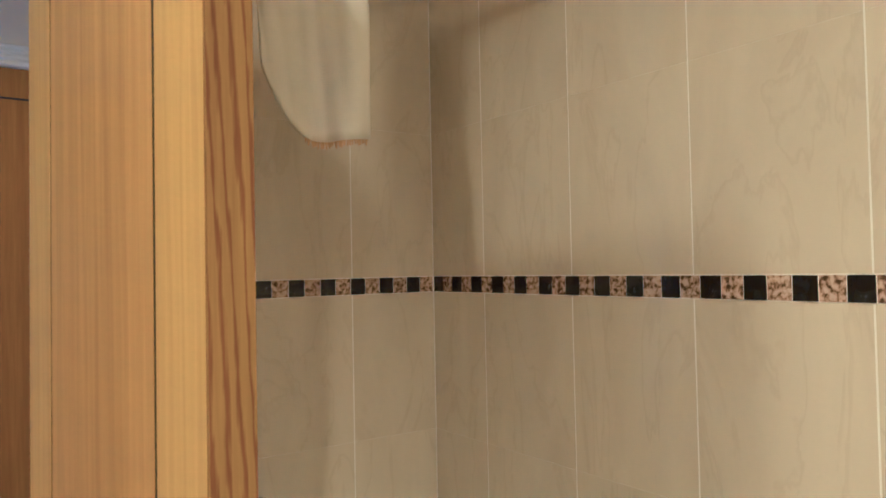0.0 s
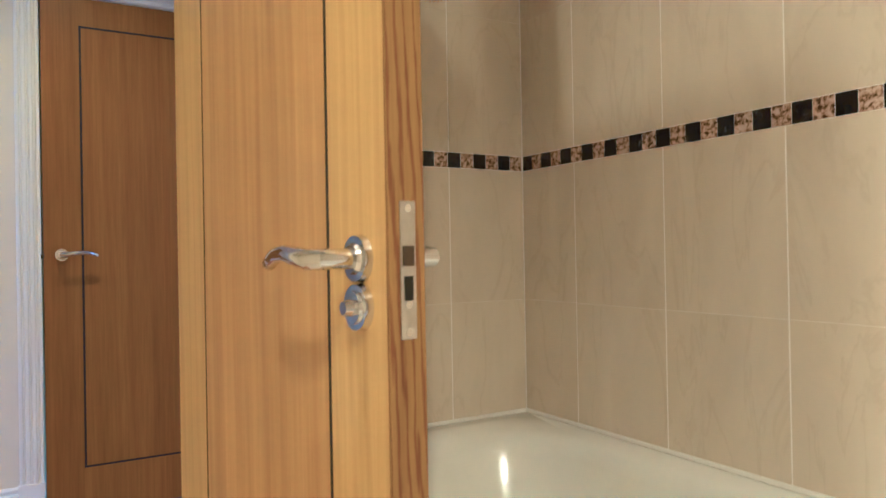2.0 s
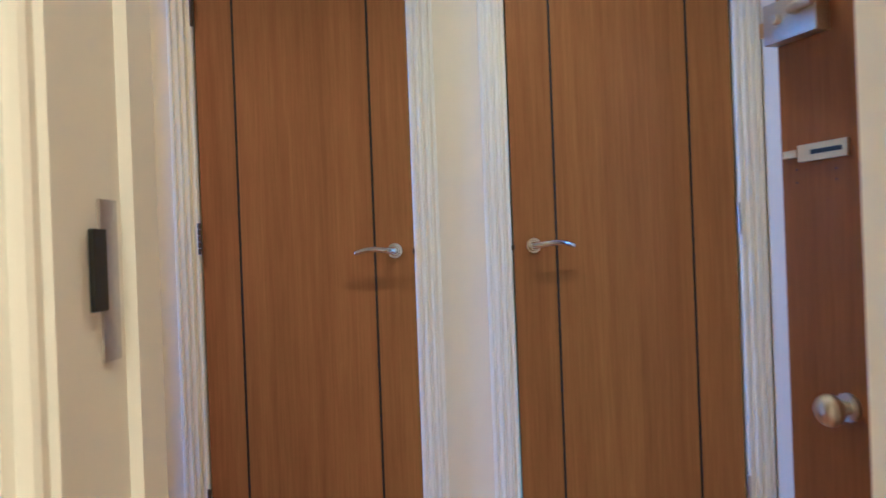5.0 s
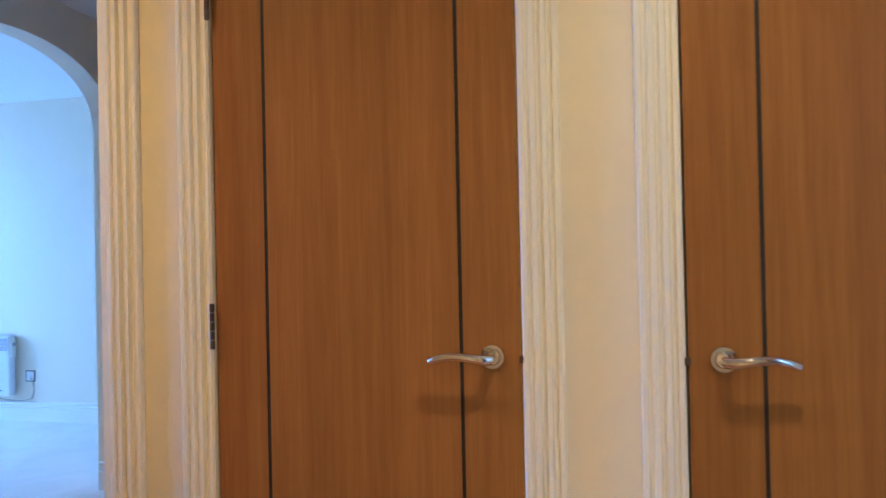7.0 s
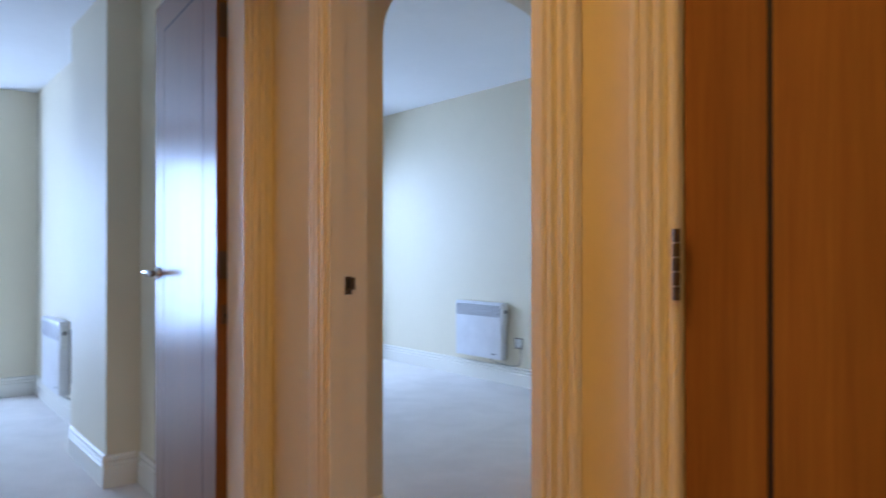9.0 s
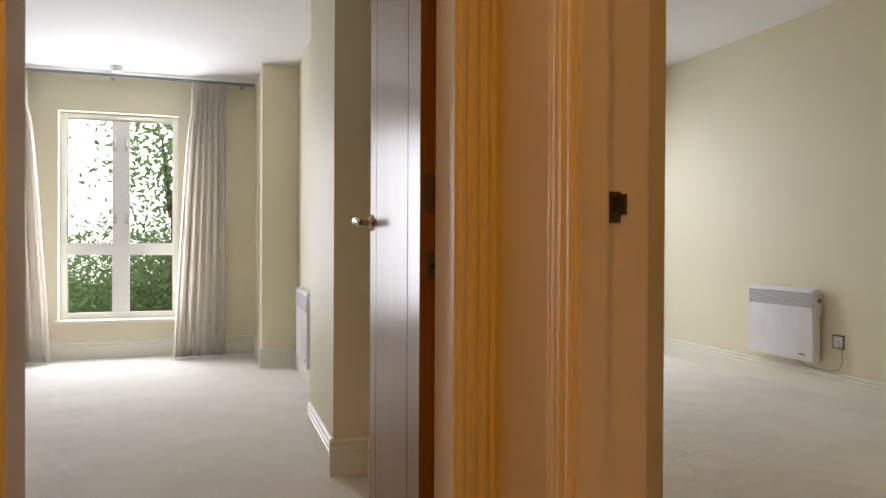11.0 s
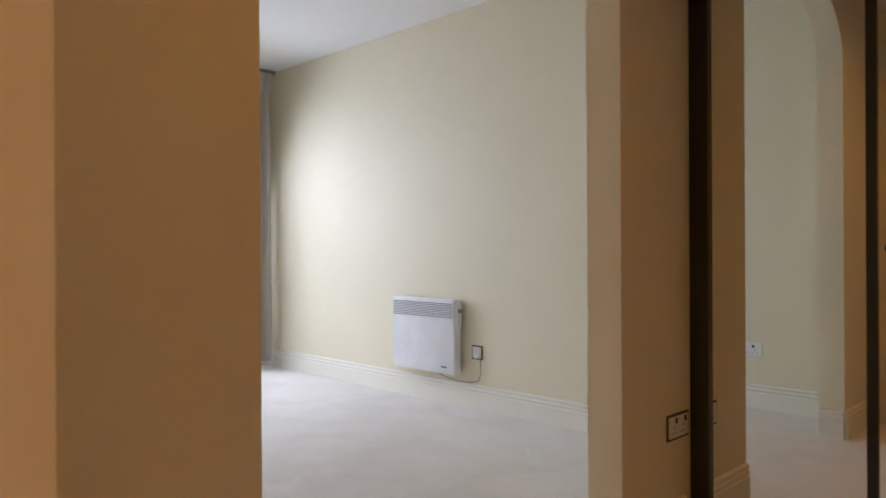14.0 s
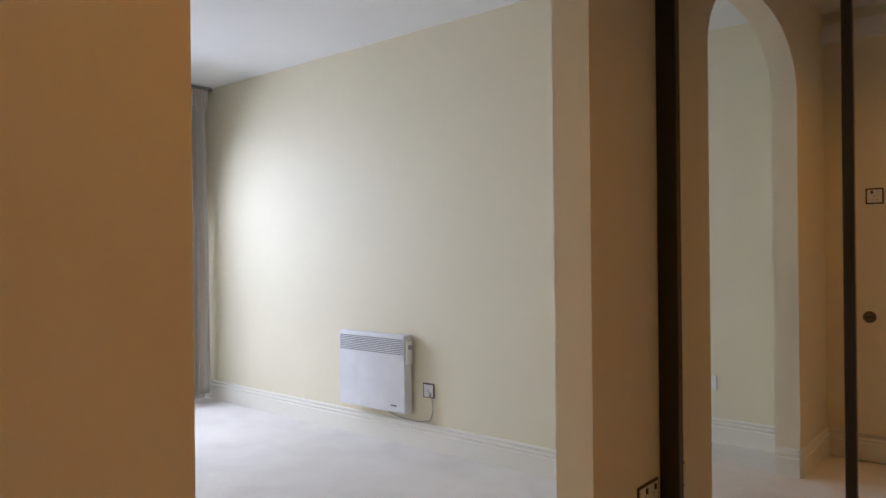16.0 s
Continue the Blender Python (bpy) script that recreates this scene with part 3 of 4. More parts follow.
part("slot", boxed(0.53, 0.592, 0.006, 0.0078, 1.141, 1.149), BLACK, ch)
part("nib", boxed(0.62, 0.650, 0.0, 0.009, 1.139, 1.153, bev=0.001), BRASS, ch)
bm = bmesh.new()
bmesh.ops.create_uvsphere(bm, u_segments=24, v_segments=14, radius=0.027, matrix=pose(0.540, 0.045, 0.712) @ Matrix.Diagonal((1, 0.75, 1, 1)))
disc(bm, (0.540, 0.012, 0.712), (0, 1, 0), 0.012, 0.03, 18)
disc(bm, (0.540, 0.003, 0.712), (0, 1, 0), 0.024, 0.006, 24)
for hx, hz in ((0.628, 1.118), (0.628, 1.095), (0.548, 1.112), (0.548, 1.094)):
    part("screw_hole", disc(bmesh.new(), (hx, 0.0004, hz), (0, 1, 0), 0.002, 0.001, 8), BLACK, de)
part("door_knob", bm, STEEL, de, "round polished door knob", True)

# strike plates on the linings
sp = thing("strike_plate", "dark steel strike plate let into the door lining", "strike plate")
part("plate", boxed(-1.6325, -1.6300, 0.040, 0.058, 0.977, 1.022), AGED, sp)
part("keep_hole", boxed(-1.6305, -1.6290, 0.043, 0.054, 0.993, 1.015), BLACK, sp)
part("lip", boxed(-1.6320, -1.6275, 0.058, 0.067, 0.989, 1.019, bev=0.001), AGED, sp)
sb = thing("strike_plate", "steel strike plate on the white bathroom door lining", "strike plate")
part("plate", boxed(-0.1185, -0.1155, -1.665, -1.637, 0.925, 1.06), STEEL, sb)
part("keep_box", boxed(-0.1165, -0.1120, -1.684, -1.662, 0.968, 1.035, bev=0.001), BLACK, sb)


# ---- bathroom things ----
def bath():
    ob = thing("bathtub", "cream-white acrylic bathtub with a rounded rim", "bathtub")
    x0, x1, y0, y1, rim = 0.62, BX - 0.001, -3.42, BY - 0.001, 0.60
    cx, cy = (x0 + x1) / 2, (y0 + y1) / 2
    bm = bmesh.new()

    def loop(ix, iy, r, z, k=10):
        vs = []
        for sx, sy, a0 in ((1, 1, 0), (-1, 1, 90), (-1, -1, 180), (1, -1, 270)):
            ox, oy = cx + sx * (ix - r), cy + sy * (iy - r)
            for i in range(k + 1):
                a = radians(a0 + 90 * i / k)
                vs.append(bm.verts.new((ox + r * math.cos(a), oy + r * math.sin(a), z)))
        return vs

    hx, hy = (x1 - x0) / 2, (y1 - y0) / 2
    rings = [loop(hx, hy, 0.012, 0.0), loop(hx, hy, 0.012, rim - 0.02), loop(hx, hy, 0.012, rim + 0.004), loop(hx - 0.008, hy - 0.008, 0.014, rim + 0.010), loop(hx - 0.05, hy - 0.06, 0.20, rim + 0.006),
             loop(hx - 0.062, hy - 0.075, 0.21, rim - 0.004), loop(hx - 0.075, hy - 0.095, 0.21, rim - 0.03), loop(hx - 0.11, hy - 0.16, 0.20, rim - 0.25), loop(hx - 0.15, hy - 0.24, 0.17, rim - 0.38), loop(hx - 0.22, hy - 0.33, 0.1, rim - 0.41)]
    for a, c in zip(rings, rings[1:]):
        for i in range(len(a)):
            bm.faces.new((a[i], a[(i + 1) % len(a)], c[(i + 1) % len(c)], c[i]))
    bm.faces.new(rings[-1])
    part("tub", bm, ACRYLIC, ob, "", True)
    sl = bmesh.new()
    tube(sl, [(x0, y1 + 0.0, rim + 0.012), (x1, y1 + 0.0, rim + 0.012)], [0.006, 0.006], 8)
    tube(sl, [(x1, y1, rim + 0.012), (x1, y0, rim + 0.012)], [0.006, 0.006], 8)
    part("sealant", sl, ACRYLIC, ob, "white sealant bead along the wall", True)


bath()


def cloth(name, label, m):
    """A cloth gathered at the top that hangs in folds and widens to a fringed hem."""
    ob = thing(name, label, "towel", m)
    bm = bmesh.new()
    rows, cols = 36, 60

    def place(u, v):
        wide = 0.034 + 0.060 * min(1.0, v / 0.62) ** 0.9
        fold = (0.020 * (1 - v) + 0.016) * math.sin(u * 4.2 + 0.8 + 1.6 * v) + 0.007 * math.sin(u * 6 + 7 * v) + 0.0015 * math.sin(u * 17 - 9 * v) + 0.02 * v * u
        sag = 0.018 * math.exp(-((v - 0.62) / 0.08) ** 2) * (0.6 - u)
        drop = 0.53 + 0.02 * (1 - u * u) + 0.012 * u - 0.075 * max(0.0, -u) ** 2.4
        return Vector((u * wide + 0.012 * v * (1 - u), fold - sag, -v * drop))

    grid = [[bm.verts.new(place(c / cols * 2 - 1, q / rows)) for c in range(cols + 1)] for q in range(rows + 1)]
    for q in range(rows):
        for c in range(cols):
            bm.faces.new((grid[q][c], grid[q][c + 1], grid[q + 1][c + 1], grid[q + 1][c]))
    sheet = part("sheet", bm, TOWEL, ob, "", True)
    mod = sheet.modifiers.new("thick", "SOLIDIFY")
    mod.thickness = 0.004
    bm = bmesh.new()
    random.seed(4)
    for c in range(24, 60):
        p = place(c / cols * 2 - 1, 1.0)
        tube(bm, [p + Vector((0, 0, 0.004)), p + Vector((random.uniform(-0.003, 0.003), 0, -random.uniform(0.006, 0.012)))], [0.0022, 0.0012], 5)
    part("fringe", bm, FRINGE, ob, "golden brown fringe", True)


cloth("towel", "white hanging towel with golden fringed hem", pose(0.852, -2.03, 1.985, 0, 0, -25))
rail = thing("shower_rail", "thin chrome shower rail above the bath", "rail")
part("pole", tube(bmesh.new(), [(0.868, BY, 1.99), (0.868, -4.4, 1.99)], [0.011, 0.011], 14), CHROME, rail, "", True)


sh = thing("wall_shelf", "small white shelf on the painted bathroom wall", "shelf")
part("board", boxed(-0.62, -0.285, -1.80, -1.7255, 0.842, 0.885, bev=0.003), PLASTIC, sh)
bc = thing("bathroom_cabinet", "dark-framed wall cabinet above the shelf", "cabinet")
part("frame", boxed(-0.70, -0.290, -1.755, -1.7255, 1.27, 1.80, bev=0.002), BLACK, bc)
part("mirror", boxed(-0.68, -0.310, -1.757, -1.7545, 1.29, 1.78), MIRROR, bc, "mirror front")


# ---- dressing room things ----
mw = thing("mirror_wardrobe", "sliding mirror wardrobe doors in black frames", "wardrobe")
part("carcass", boxed(ARCH_X + 0.002, -0.80, MIR_Y + 0.03, MIR_Y + 0.62, 0, BED_H - 0.002), CREAM, mw)
part("end_frame", boxed(ARCH_X + 0.002, -2.312, MIR_Y - 0.018, MIR_Y + 0.03, 0.0, BED_H - 0.004, bev=0.003), BLACK, mw, "black end channel")
edges = (-2.312, -1.816, -1.30, -0.80)
for k in range(3):
    y = MIR_Y - (0.0 if k % 2 == 0 else 0.004)
    pane = part("mirror_door", boxed(edges[k], edges[k + 1] - (0.0 if k == 2 else 0.025), y, y + 0.006, 0.03, BED_H - 0.05), MIRROR, mw, "full-height mirror pane")
    if k < 2:
        part("stile", boxed(edges[k + 1] - 0.027, edges[k + 1] + 0.002, y - 0.014, y + 0.010, 0.02, BED_H - 0.04, bev=0.003), BLACK, pane, "black door edge")
part("bottom_track", boxed(ARCH_X + 0.002, -0.80, MIR_Y - 0.03, MIR_Y + 0.03, 0.0, 0.03), BLACK, mw, "black floor track")
part("top_track", boxed(ARCH_X + 0.002, -0.80, MIR_Y - 0.035, MIR_Y + 0.03, BED_H - 0.05, BED_H - 0.002), BLACK, mw, "black top track")
pl = part("finger_pull", disc(bmesh.new(), (-1.781, MIR_Y - 0.006, 0.978), (0, 1, 0), 0.016, 0.006, 24), AGED, mw, "small round finger pull", True)
part("slot", boxed(-1.794, -1.768, MIR_Y - 0.0105, MIR_Y - 0.0085, 0.9755, 0.9805), BLACK, pl)


def socket(name, label, w, m, plugs=0, metal=True, rim=None):
    """A wall plate in the x-z plane that faces -y."""
    ob = thing(name, label, "socket", m)
    part("plate", boxed(-w / 2, w / 2, -0.006, 0, -0.043, 0.043, bev=0.002), (rim or STEEL) if metal else PLASTIC, ob, "brushed steel plate" if metal else "")
    part("insert", boxed(-w / 2 + 0.008, w / 2 - 0.008, -0.0075, -0.003, -0.035, 0.035), PLASTIC, ob, "white plastic insert")
    n = max(1, round(w / 0.075))
    for k in range(n):
        cx = (k - (n - 1) / 2) * 0.062
        for dx, dz, a, c in ((0, 0.002, 0.002, 0.004), (-0.011, -0.020, 0.003, 0.002), (0.011, -0.020, 0.003, 0.002)):
            part("pin_hole", boxed(cx + dx - a, cx + dx + a, -0.0085, -0.007, dz - c, dz + c), BLACK, ob)
        part("rocker", boxed(cx + 0.006, cx + 0.018, -0.011, -0.007, 0.012, 0.030, bev=0.001), BLACK if plugs == 0 else PLASTIC, ob)
    if plugs:
        part("plug", boxed(-0.010, 0.022, -0.030, -0.007, -0.034, -0.004, bev=0.005), PLASTIC, ob, "white plug pushed in", True)
    return ob


FACE_E = basis((ARCH_X, 2.212, 0.39), Vector((0, 1, 0)), Vector((-1, 0, 0)), Vector((0, 0, 1)))
socket("wall_socket", "brushed steel wall socket on the arch wall", 0.146, FACE_E, rim=AGED)
# steel rim coloured dark bronze in place of its dark reflection
socket("wall_socket", "brushed steel wall socket with white plug", 0.086, pose(-4.195, HEAT_Y, 0.345), plugs=1, rim=AGED)
socket("wall_socket", "white double wall socket on bedroom wall", 0.146, pose(-3.02, 0.24, 0.355, 0, 0, 180), metal=False)
socket("light_switch", "brushed steel switch plate on the dressing wall", 0.086, pose(-2.135, 0.103, 1.436, 0, 0, 180), rim=BLACK)


def heater(name, label, w, h, m, d=0.085):
    """A wall convector that faces -y, its lower left corner at the origin."""
    ob = thing(name, label, "heater", m)
    part("body", boxed(0, w, -d, -0.02, 0, h, bev=0.008), ENAMEL, ob, "", True)
    part("wall_bracket", boxed(0.05, w - 0.05, -0.022, 0, 0.06, h - 0.06), GREY_PL, ob)
    n = 9
    top, bot = h - 0.022, h - 0.118
    # the front is closed: a flat grey plate gives the shade between the bars
    part("grille_shade", boxed(0.012, w - 0.012, -d - 0.0012, -d + 0.004, bot, top), GREY_PL, ob, "flat grey plate for the shade behind the grille bars")
    for k in range(n + 1):
        z = bot + (top - bot) * k / n
        part("grille_bar", boxed(0.010, w - 0.010, -d - 0.005, -d, z - 0.0022, z + 0.0022), ENAMEL, ob)
    cb = part("control_box", boxed(w, w + 0.018, -d + 0.01, -0.03, h - 0.17, h - 0.03, bev=0.004), PLASTIC, ob, "side thermostat box", True)
    part("dial", disc(bmesh.new(), (w + 0.022, -0.055, h - 0.07), (1, 0, 0), 0.014, 0.010, 18), GREY_PL, cb, "", True)
    part("badge", boxed(w - 0.115, w - 0.065, -d - 0.001, -d, 0.038, 0.046), LABEL, ob)
    return ob


heater("wall_heater", "white electric panel heater above the skirting", 0.575, 0.465, pose(-4.89, HEAT_Y, 0.200))
heater("wall_heater", "white electric panel heater on living room wall", 0.56, 0.46, pose(-5.58, 0.115, 0.19))
socket("wall_socket", "brushed steel wall socket by the heater", 0.086, pose(-5.91, 0.115, 0.357))
cab = thing("heater_cable", "aged pale flex from the heater to the socket", "cable")
part("flex", tube(bmesh.new(), [(-4.52, HEAT_Y - 0.05, 0.212), (-4.50, HEAT_Y - 0.03, 0.185), (-4.44, HEAT_Y - 0.022, 0.165), (-4.34, HEAT_Y - 0.022, 0.156), (-4.24, HEAT_Y - 0.022, 0.157), (-4.17, HEAT_Y - 0.022, 0.175),
                                (-4.15, HEAT_Y - 0.02, 0.22), (-4.152, HEAT_Y - 0.022, 0.30), (-4.165, HEAT_Y - 0.03, 0.325)], [0.0038] * 9, 8), FLEX, cab, "", True)


# ---- curtains and windows ----
def curtain(name, label, y0, y1, top, bottom, x, folds, seed, gather=0.62, lean=0.0):
    ob = thing(name, label, "curtain")
    rnd = random.Random(seed)
    ph = [rnd.uniform(0, 6.28) for _ in range(6)]
    bm = bmesh.new()
    rows, cols = 40, folds * 12
    grid = []
    cy, hw = (y0 + y1) / 2, (y1 - y0) / 2
    for r in range(rows + 1):
        v = r / rows
        z = top + (bottom - top) * v
        squeeze = gather + (1 - gather) * v ** 0.7 - 0.06 * math.exp(-((v - 0.11) / 0.04) ** 2) + 0.06 * math.exp(-(v / 0.04) ** 2)
        mid_y = cy + lean * (1 - v ** 0.7)
        head = 0.35 if v < 0.07 else 1.0
        line = []
        for c in range(cols + 1):
            u = c / cols * 2 - 1
            a = u * folds * math.pi + 0.5 * math.sin(3 * u + ph[0]) + 0.4 * v * math.sin(5 * u + ph[1])
            d = (0.040 + 0.014 * math.sin(4 * u + ph[2])) * head * math.sin(a) + 0.006 * math.sin(2.3 * a + ph[3] + v)
            line.append(bm.verts.new((x + d + 0.02 * v * math.sin(2 * u + ph[4]), mid_y + u * hw * squeeze + 0.006 * math.cos(a), z + 0.004 * math.sin(a))))
        grid.append(line)
    for r in range(rows):
        for c in range(cols):
            bm.faces.new((grid[r][c], grid[r][c + 1], grid[r + 1][c + 1], grid[r + 1][c]))
    sheet = part("drape", bm, CURTAIN, ob, "", True)
    mod = sheet.modifiers.new("thick", "SOLIDIFY")
    mod.thickness = 0.003
    bm = bmesh.new()
    for c in range(0, folds * 2 + 1):
        y = cy + lean + (c / (folds * 2) * 2 - 1) * hw * 0.97 * gather
        box(bm, x + 0.018, x + 0.032, y - 0.004, y + 0.004, top - 0.14, top - 0.004)
    part("heading_tape", bm, CURTAIN, ob, "pinch-pleated heading")


curtain("curtain", "cream pinch-pleated curtain reaching the floor", -0.81, -0.40, 2.25, 0.015, FACADE + 0.19, 6, 1, 0.6, 0.07)
curtain("curtain", "cream pinch-pleated curtain reaching the floor", -2.25, -1.69, 2.25, 0.015, FACADE + 0.19, 7, 2, 0.6, -0.07)
curtain("curtain", "cream pinch-pleated curtain by the heater wall", 2.80, 3.15, BED_H - 0.03, 0.06, FACADE_B + 0.17, 6, 3, 0.9)
curtain("curtain", "cream pinch-pleated curtain drawn aside", 0.70, 1.30, BED_H - 0.03, 0.06, FACADE_B + 0.17, 7, 5, 0.9)
for xf, y0, y1, z in ((FACADE, -2.4, -0.17, 2.265), (FACADE_B, 0.3, 3.18, BED_H - 0.02)):
    tr = thing("curtain_rail", "slim white curtain rail under the ceiling", "rail")
    part("track", boxed(xf + 0.16, xf + 0.19, y0, y1, z - 0.012, z + 0.012, bev=0.003), GREY_PL, tr)
    for y in (y0 + 0.1, (y0 + y1) / 2, y1 - 0.1):
        part("bracket", boxed(xf, xf + 0.165, y - 0.01, y + 0.01, z - 0.006, z + 0.006), GREY_PL, tr)


def window(name, xf, y0, y1, z0, z1, transom, label):
    ob = thing(name, label, "window", kind="structure")
    xo, xi = xf - 0.14, xf - 0.08
    fr = 0.05

    def bar(nm, *k):
        return part(nm, boxed(*k, bev=0.004), FRAME_WHITE, ob)

    bar("window_frame", xo, xi, y0, y0 + fr, z0, z1)
    bar("window_frame", xo, xi, y1 - fr, y1, z0, z1)
    bar("window_frame", xo, xi, y0 + fr, y1 - fr, z0, z0 + fr)
    bar("window_frame", xo, xi, y0 + fr, y1 - fr, z1 - fr, z1)
    bar("transom", xo, xi, y0 + fr, y1 - fr, transom - 0.05, transom + 0.05)
    ym = (y0 + y1) / 2
    bar("mullion", xo, xi, ym - 0.066, ym + 0.066, z0 + fr, transom - 0.05)
    bar("mullion", xo, xi, ym - 0.066, ym + 0.066, transom + 0.05, z1 - fr)
    for ya, yb in ((y0 + fr, ym - 0.066), (ym + 0.066, y1 - fr)):
        for za, zb in ((z0 + fr, transom - 0.05), (transom + 0.05, z1 - fr)):
            g = part("pane", boxed(xo + 0.025, xo + 0.031, ya, yb, za, zb), GLASS, ob, "clear glass")
            g.visible_shadow = False
    for dz in (0.25, 0.85):
        for s in (-1, 1):
            h = bmesh.new()
            box(h, xi, xi + 0.012, ym + s * 0.045 - 0.012, ym + s * 0.045 + 0.012, transom + dz - 0.04, transom + dz + 0.04, 0.003)
            box(h, xi + 0.012, xi + 0.024, ym + s * 0.045 - 0.006, ym + s * 0.045 + 0.006, transom + dz - 0.01, transom + dz + 0.06, 0.003)
            part("window_catch", h, STEEL, ob, "steel window catch")
    part("trickle_vent", boxed(xi, xi + 0.02, ym - 0.34, ym + 0.34, z1 - 0.045, z1 - 0.02, bev=0.003), FRAME_WHITE, ob)
    part("window_sill", boxed(xf - 0.08, xf + 0.03, y0 - 0.03, y1 + 0.03, z0 - 0.028, z0 - 0.002, bev=0.005), WHITE_GLOSS, ob, "white painted sill")


window("window_1", FACADE, WY0, WY1, WZ0, WZ1, 0.888, "white framed window with opening casements")
window("window_2", FACADE_B, VY0, VY1, VZ0, VZ1, 0.90, "white framed bedroom window")
sd = thing("smoke_detector", "white round smoke detector on the ceiling", "detector")
part("base", disc(bmesh.new(), (-6.74, -1.21, LIV_H - 0.008), (0, 0, 1), 0.055, 0.016, 28), PLASTIC, sd, "", True)
part("cover", disc(bmesh.new(), (-6.74, -1.21, LIV_H - 0.028), (0, 0, -1), 0.048, 0.024, 28, 0.036), PLASTIC, sd, "", True)


# ---- lamps in the ceilings ----
def downlight(x, y, z, power, group, color=WARM):
    ob = thing("downlight", "recessed chrome ceiling downlight", "downlight", pose(x, y, z), group)
    bm = bmesh.new()
    segs = 28
    ra = [[bm.verts.new((r * math.cos(2 * math.pi * k / segs), r * math.sin(2 * math.pi * k / segs), d)) for k in range(segs)] for r, d in ((0.042, -0.0005), (0.042, -0.006), (0.030, -0.006), (0.030, -0.0005))]
    for a, c in zip(ra, ra[1:]):
        for k in range(segs):
            bm.faces.new((a[k], a[(k + 1) % segs], c[(k + 1) % segs], c[k]))
    part("bezel", bm, CHROME, ob, "", True)
    l = lamp("downlight_lamp", "SPOT", pose(x, y, z - 0.012), power, color, soft=0.025)
    l.data.spot_size, l.data.spot_blend = radians(150), 0.9


for x, y, p, c in ((0.40, -0.80, 27, WARM), (-1.05, -0.80, 27, AMBER)):
    downlight(x, y, HALL_H, p, "hall downlights", c)
# added warm fill for the dressing room walls, no fitting known in this ceiling
downlight(-1.55, 1.0, BED_H, 13, "dressing room downlight", AMBER)
for x, y, p in ((0.22, -2.45, 31), (0.60, -3.30, 12), (-0.05, -3.6, 88)):
    downlight(x, y, HALL_H, p, "bathroom downlights", BATH)


# ---- outside ----
tagged(structure("ground", boxed(-3000, 3000, -3000, 3000, -3.4, -3.3), GRASS, "grass and planting below the window", "ground"))


def tree(x, y, h, seed):
    rnd = random.Random(seed)
    ob = thing("tree", "leafy green broadleaf tree outside the window", "tree", pose(x, y, -3.3), "trees outside")
    bm = bmesh.new()
    tube(bm, [(0, 0, 0), (0.05, 0, h * 0.25), (-0.05, 0.06, h * 0.5), (0.02, 0, h * 0.8)], [0.16, 0.13, 0.09, 0.03], 10)
    tips = []
    for k in range(14):
        a, z = rnd.uniform(0, 6.28), h * rnd.uniform(0.25, 0.75)
        ln = rnd.uniform(0.6, 1.3) * h * 0.22
        tip = (math.cos(a) * ln, math.sin(a) * ln, z + ln * 0.6)
        tube(bm, [(0, 0, z), (tip[0] * 0.5, tip[1] * 0.5, z + ln * 0.25), tip], [0.05, 0.035, 0.01], 6)
        tips += [tip, (tip[0] * 0.6, tip[1] * 0.6, z + ln * 0.35)]
    part("trunk", bm, BARK, ob, "", True)
    verts, faces = [], []
    for tip in tips + [(0, 0, h * 0.85), (0, 0, h * 0.95)]:
        for _ in range(260):
            d = Vector((rnd.gauss(0, 1), rnd.gauss(0, 1), rnd.gauss(0, 0.8))) * 0.075 * h
            c = Vector(tip) + d
            u = Vector((rnd.uniform(-1, 1), rnd.uniform(-1, 1), rnd.uniform(-1, 1))).normalized()
            w = u.orthogonal().normalized()
            s = rnd.uniform(0.035, 0.075)
            i = len(verts)
            verts += [c - u * s, c + w * s * 0.45, c + u * s, c - w * s * 0.45]
            faces.append((i, i + 1, i + 2, i + 3))
    me = bpy.data.meshes.new("crown")
    me.from_pydata(verts, [], faces)
    me.materials.append(LEAF)
    cr = new("crown", me)
    cr.parent = ob
    return ob


bd = bmesh.new()
box(bd, -80, -79.5, -120, 120, -3.3, 90)
SKYGLOW, n_, l_, b_ = material("overcast_sky", 1.0)
b_.inputs["Base Color"].default_value = (0, 0, 0, 1)
b_.inputs["Emission Color"].default_value, b_.inputs["Emission Strength"].default_value = (0.93, 0.97, 1, 1), 3.0
structure("backdrop", bd, SKYGLOW, "white overcast sky beyond the trees", "sky")
tree(-13.0, -1.15, 6.3, 11)
tree(-14.5, 0.2, 6.6, 12)
tree(-15.5, -2.9, 4.4, 13)
tree(-15.0, 3.0, 6.4, 14)
tree(-12.5, -1.5, 3.9, 15)
tree(-12.9, -2.5, 3.7, 16)

# ---- pieces: tiles, border, planks ----
holder_e = bpy.data.objects["wall_bath_east"]
holder_n = bpy.data.objects["wall_bath_north"]
PITCH, SQ, BZ = 0.2475, 0.0343, 1.180
cache = {}


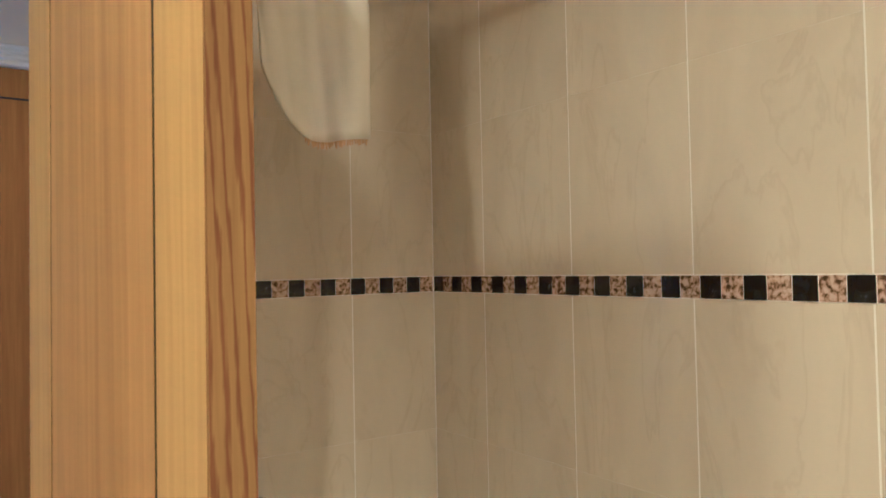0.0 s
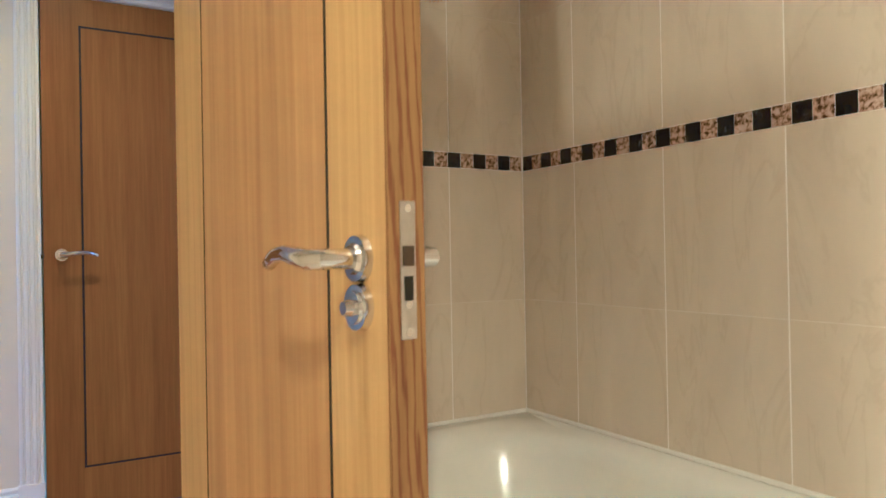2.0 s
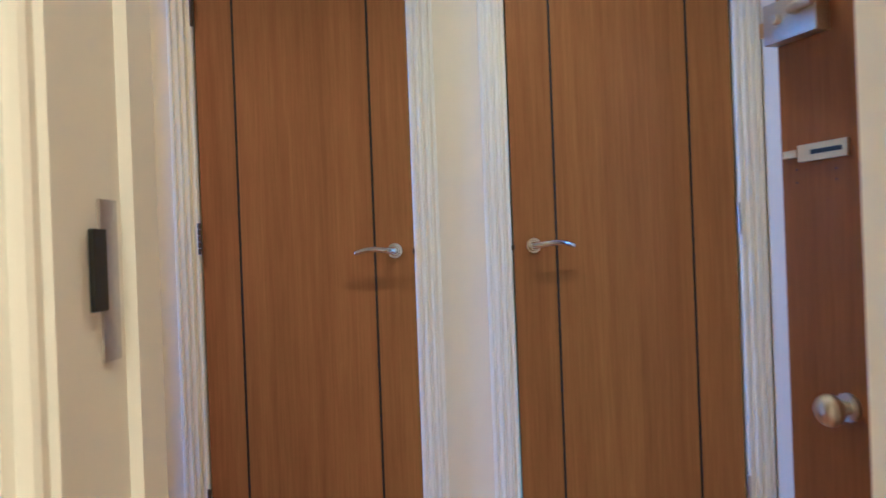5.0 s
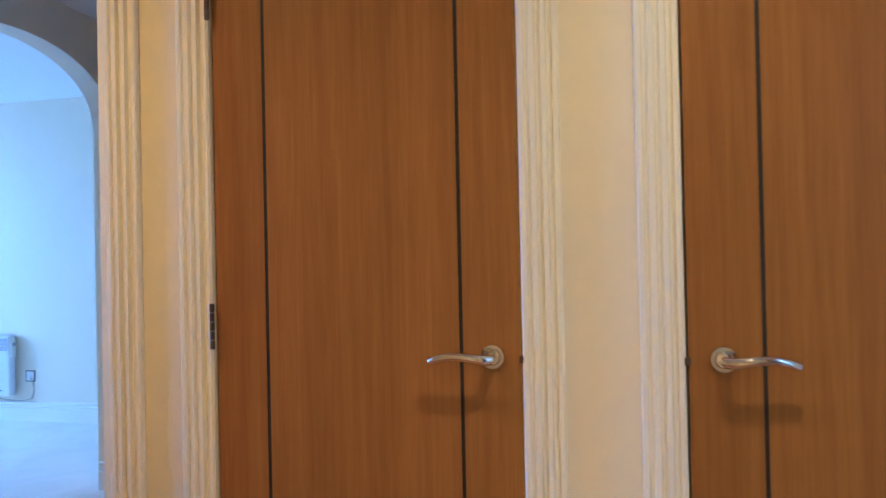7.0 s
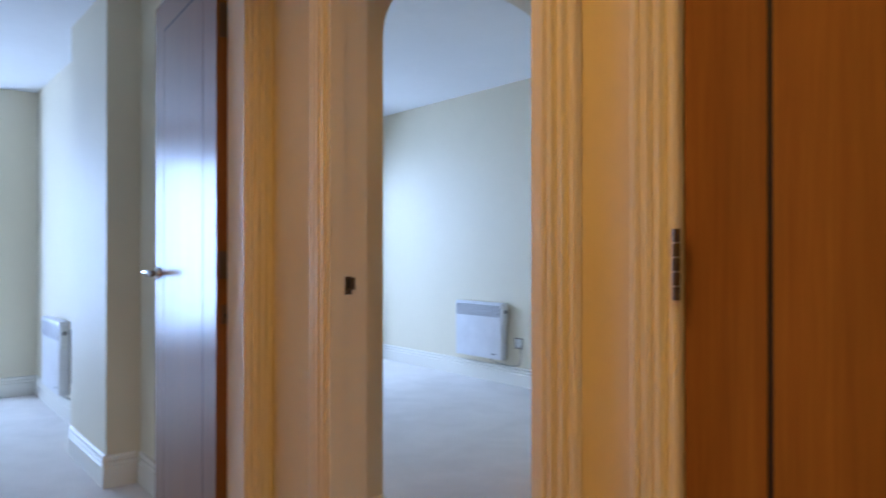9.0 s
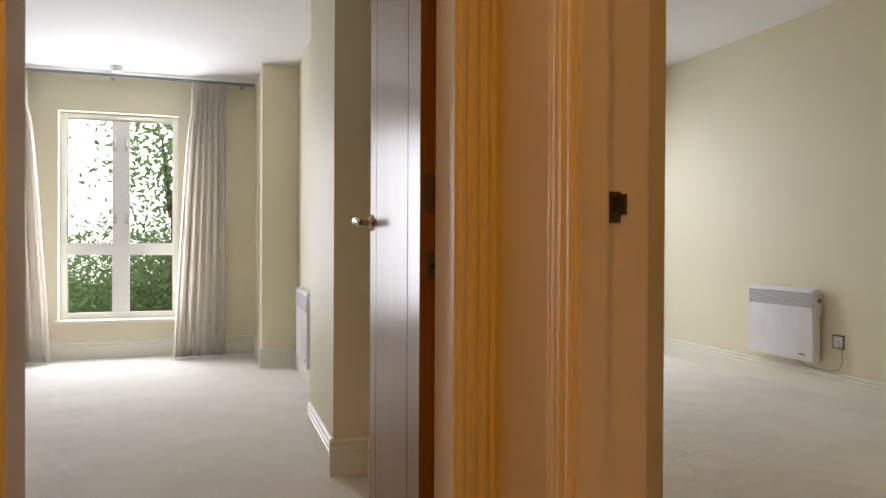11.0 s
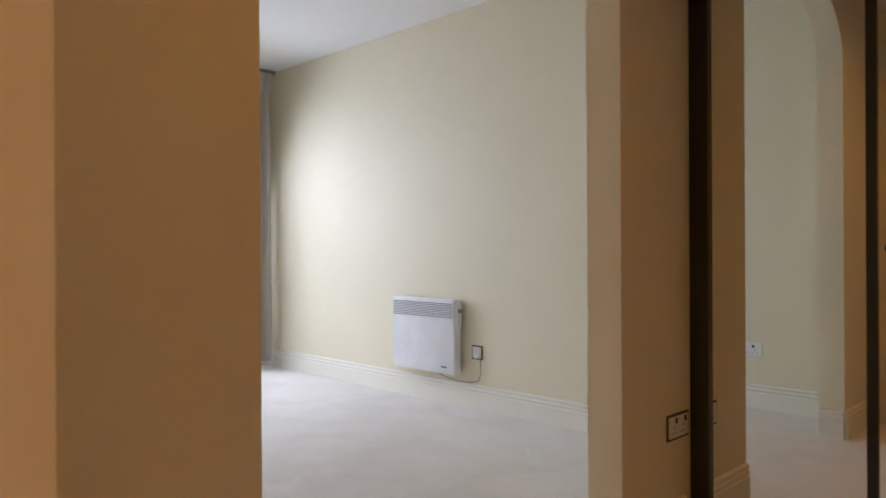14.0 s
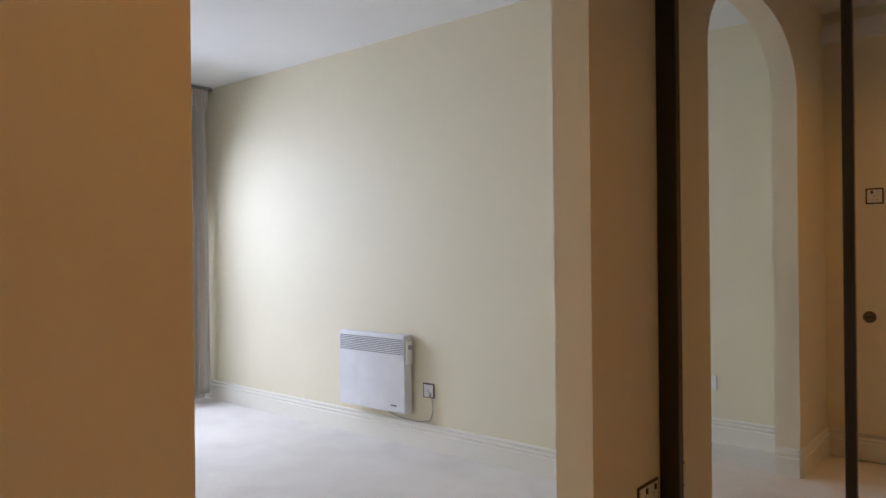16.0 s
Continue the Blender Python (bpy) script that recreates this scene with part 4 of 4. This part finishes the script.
def piece(name, sx, sy, sz, mat, at, parent):
    key = (name, round(sx, 4), round(sy, 4), round(sz, 4))
    if key not in cache:
        bm = boxed(-sx / 2, sx / 2, -sy / 2, sy / 2, -sz / 2, sz / 2)
        cache[key] = mesh(name, bm, mat)
    ob = new(name, cache[key])
    ob.parent = parent
    ob.location = at


rows = [(0.575, 0.8755), (0.8765, 1.1790), (BZ + SQ + 0.0015, 1.5305), (1.5315, 1.8345), (1.8355, 2.1385), (2.1395, HALL_H - 0.001)]
gp = 0.0028
ye = [BY, -1.911]
while ye[-1] > -4.39:
    ye.append(max(ye[-1] - PITCH, -4.398))
xn = [BX, 1.082]
while xn[-1] > 0.69:
    xn.append(max(xn[-1] - PITCH, 0.685))
for z0, z1 in rows:
    for a, c in zip(ye, ye[1:]):
        piece("tile", 0.012, a - c - gp, z1 - z0 + 0.0004, TILE, (BX + 0.006, (a + c) / 2, (z0 + z1) / 2), holder_e)
    for a, c in zip(xn, xn[1:]):
        piece("tile", a - c - gp, 0.011, z1 - z0 + 0.0004, TILE, ((a + c) / 2, BY + 0.0055, (z0 + z1) / 2), holder_n)
k, y = 0, BY - 0.003
while y - SQ > -4.39:
    piece("border_tile_black" if k % 2 == 0 else "border_tile", 0.013, SQ - 0.002, SQ - 0.001, BLACKSTONE if k % 2 == 0 else SPECKLE, (BX + 0.0055, y - SQ / 2, BZ + SQ / 2), holder_e)
    y, k = y - SQ, k + 1
k, x = 0, BX - 0.003
while x - SQ > 0.685:
    piece("border_tile_black" if k % 2 else "border_tile", SQ - 0.002, 0.012, SQ - 0.001, BLACKSTONE if k % 2 else SPECKLE, (x - SQ / 2, BY + 0.005, BZ + SQ / 2), holder_n)
    x, k = x - SQ, k + 1
fl = bpy.data.objects["floor_hall"]
random.seed(8)
for r in range(14):
    y0 = 0.045 - 0.127 * r
    x = -2.03 - random.uniform(0, 0.9)
    while x < 2.0:
        ln = random.choice((0.9, 1.1, 1.3))
        a, c = max(x, -2.03), min(x + ln, 2.0)
        if c - a > 0.05:
            piece("plank", round(c - a - 0.001, 3), 0.1262, 0.012, PLANK, ((a + c) / 2, y0 - 0.0635, -0.006), fl)
        x += ln
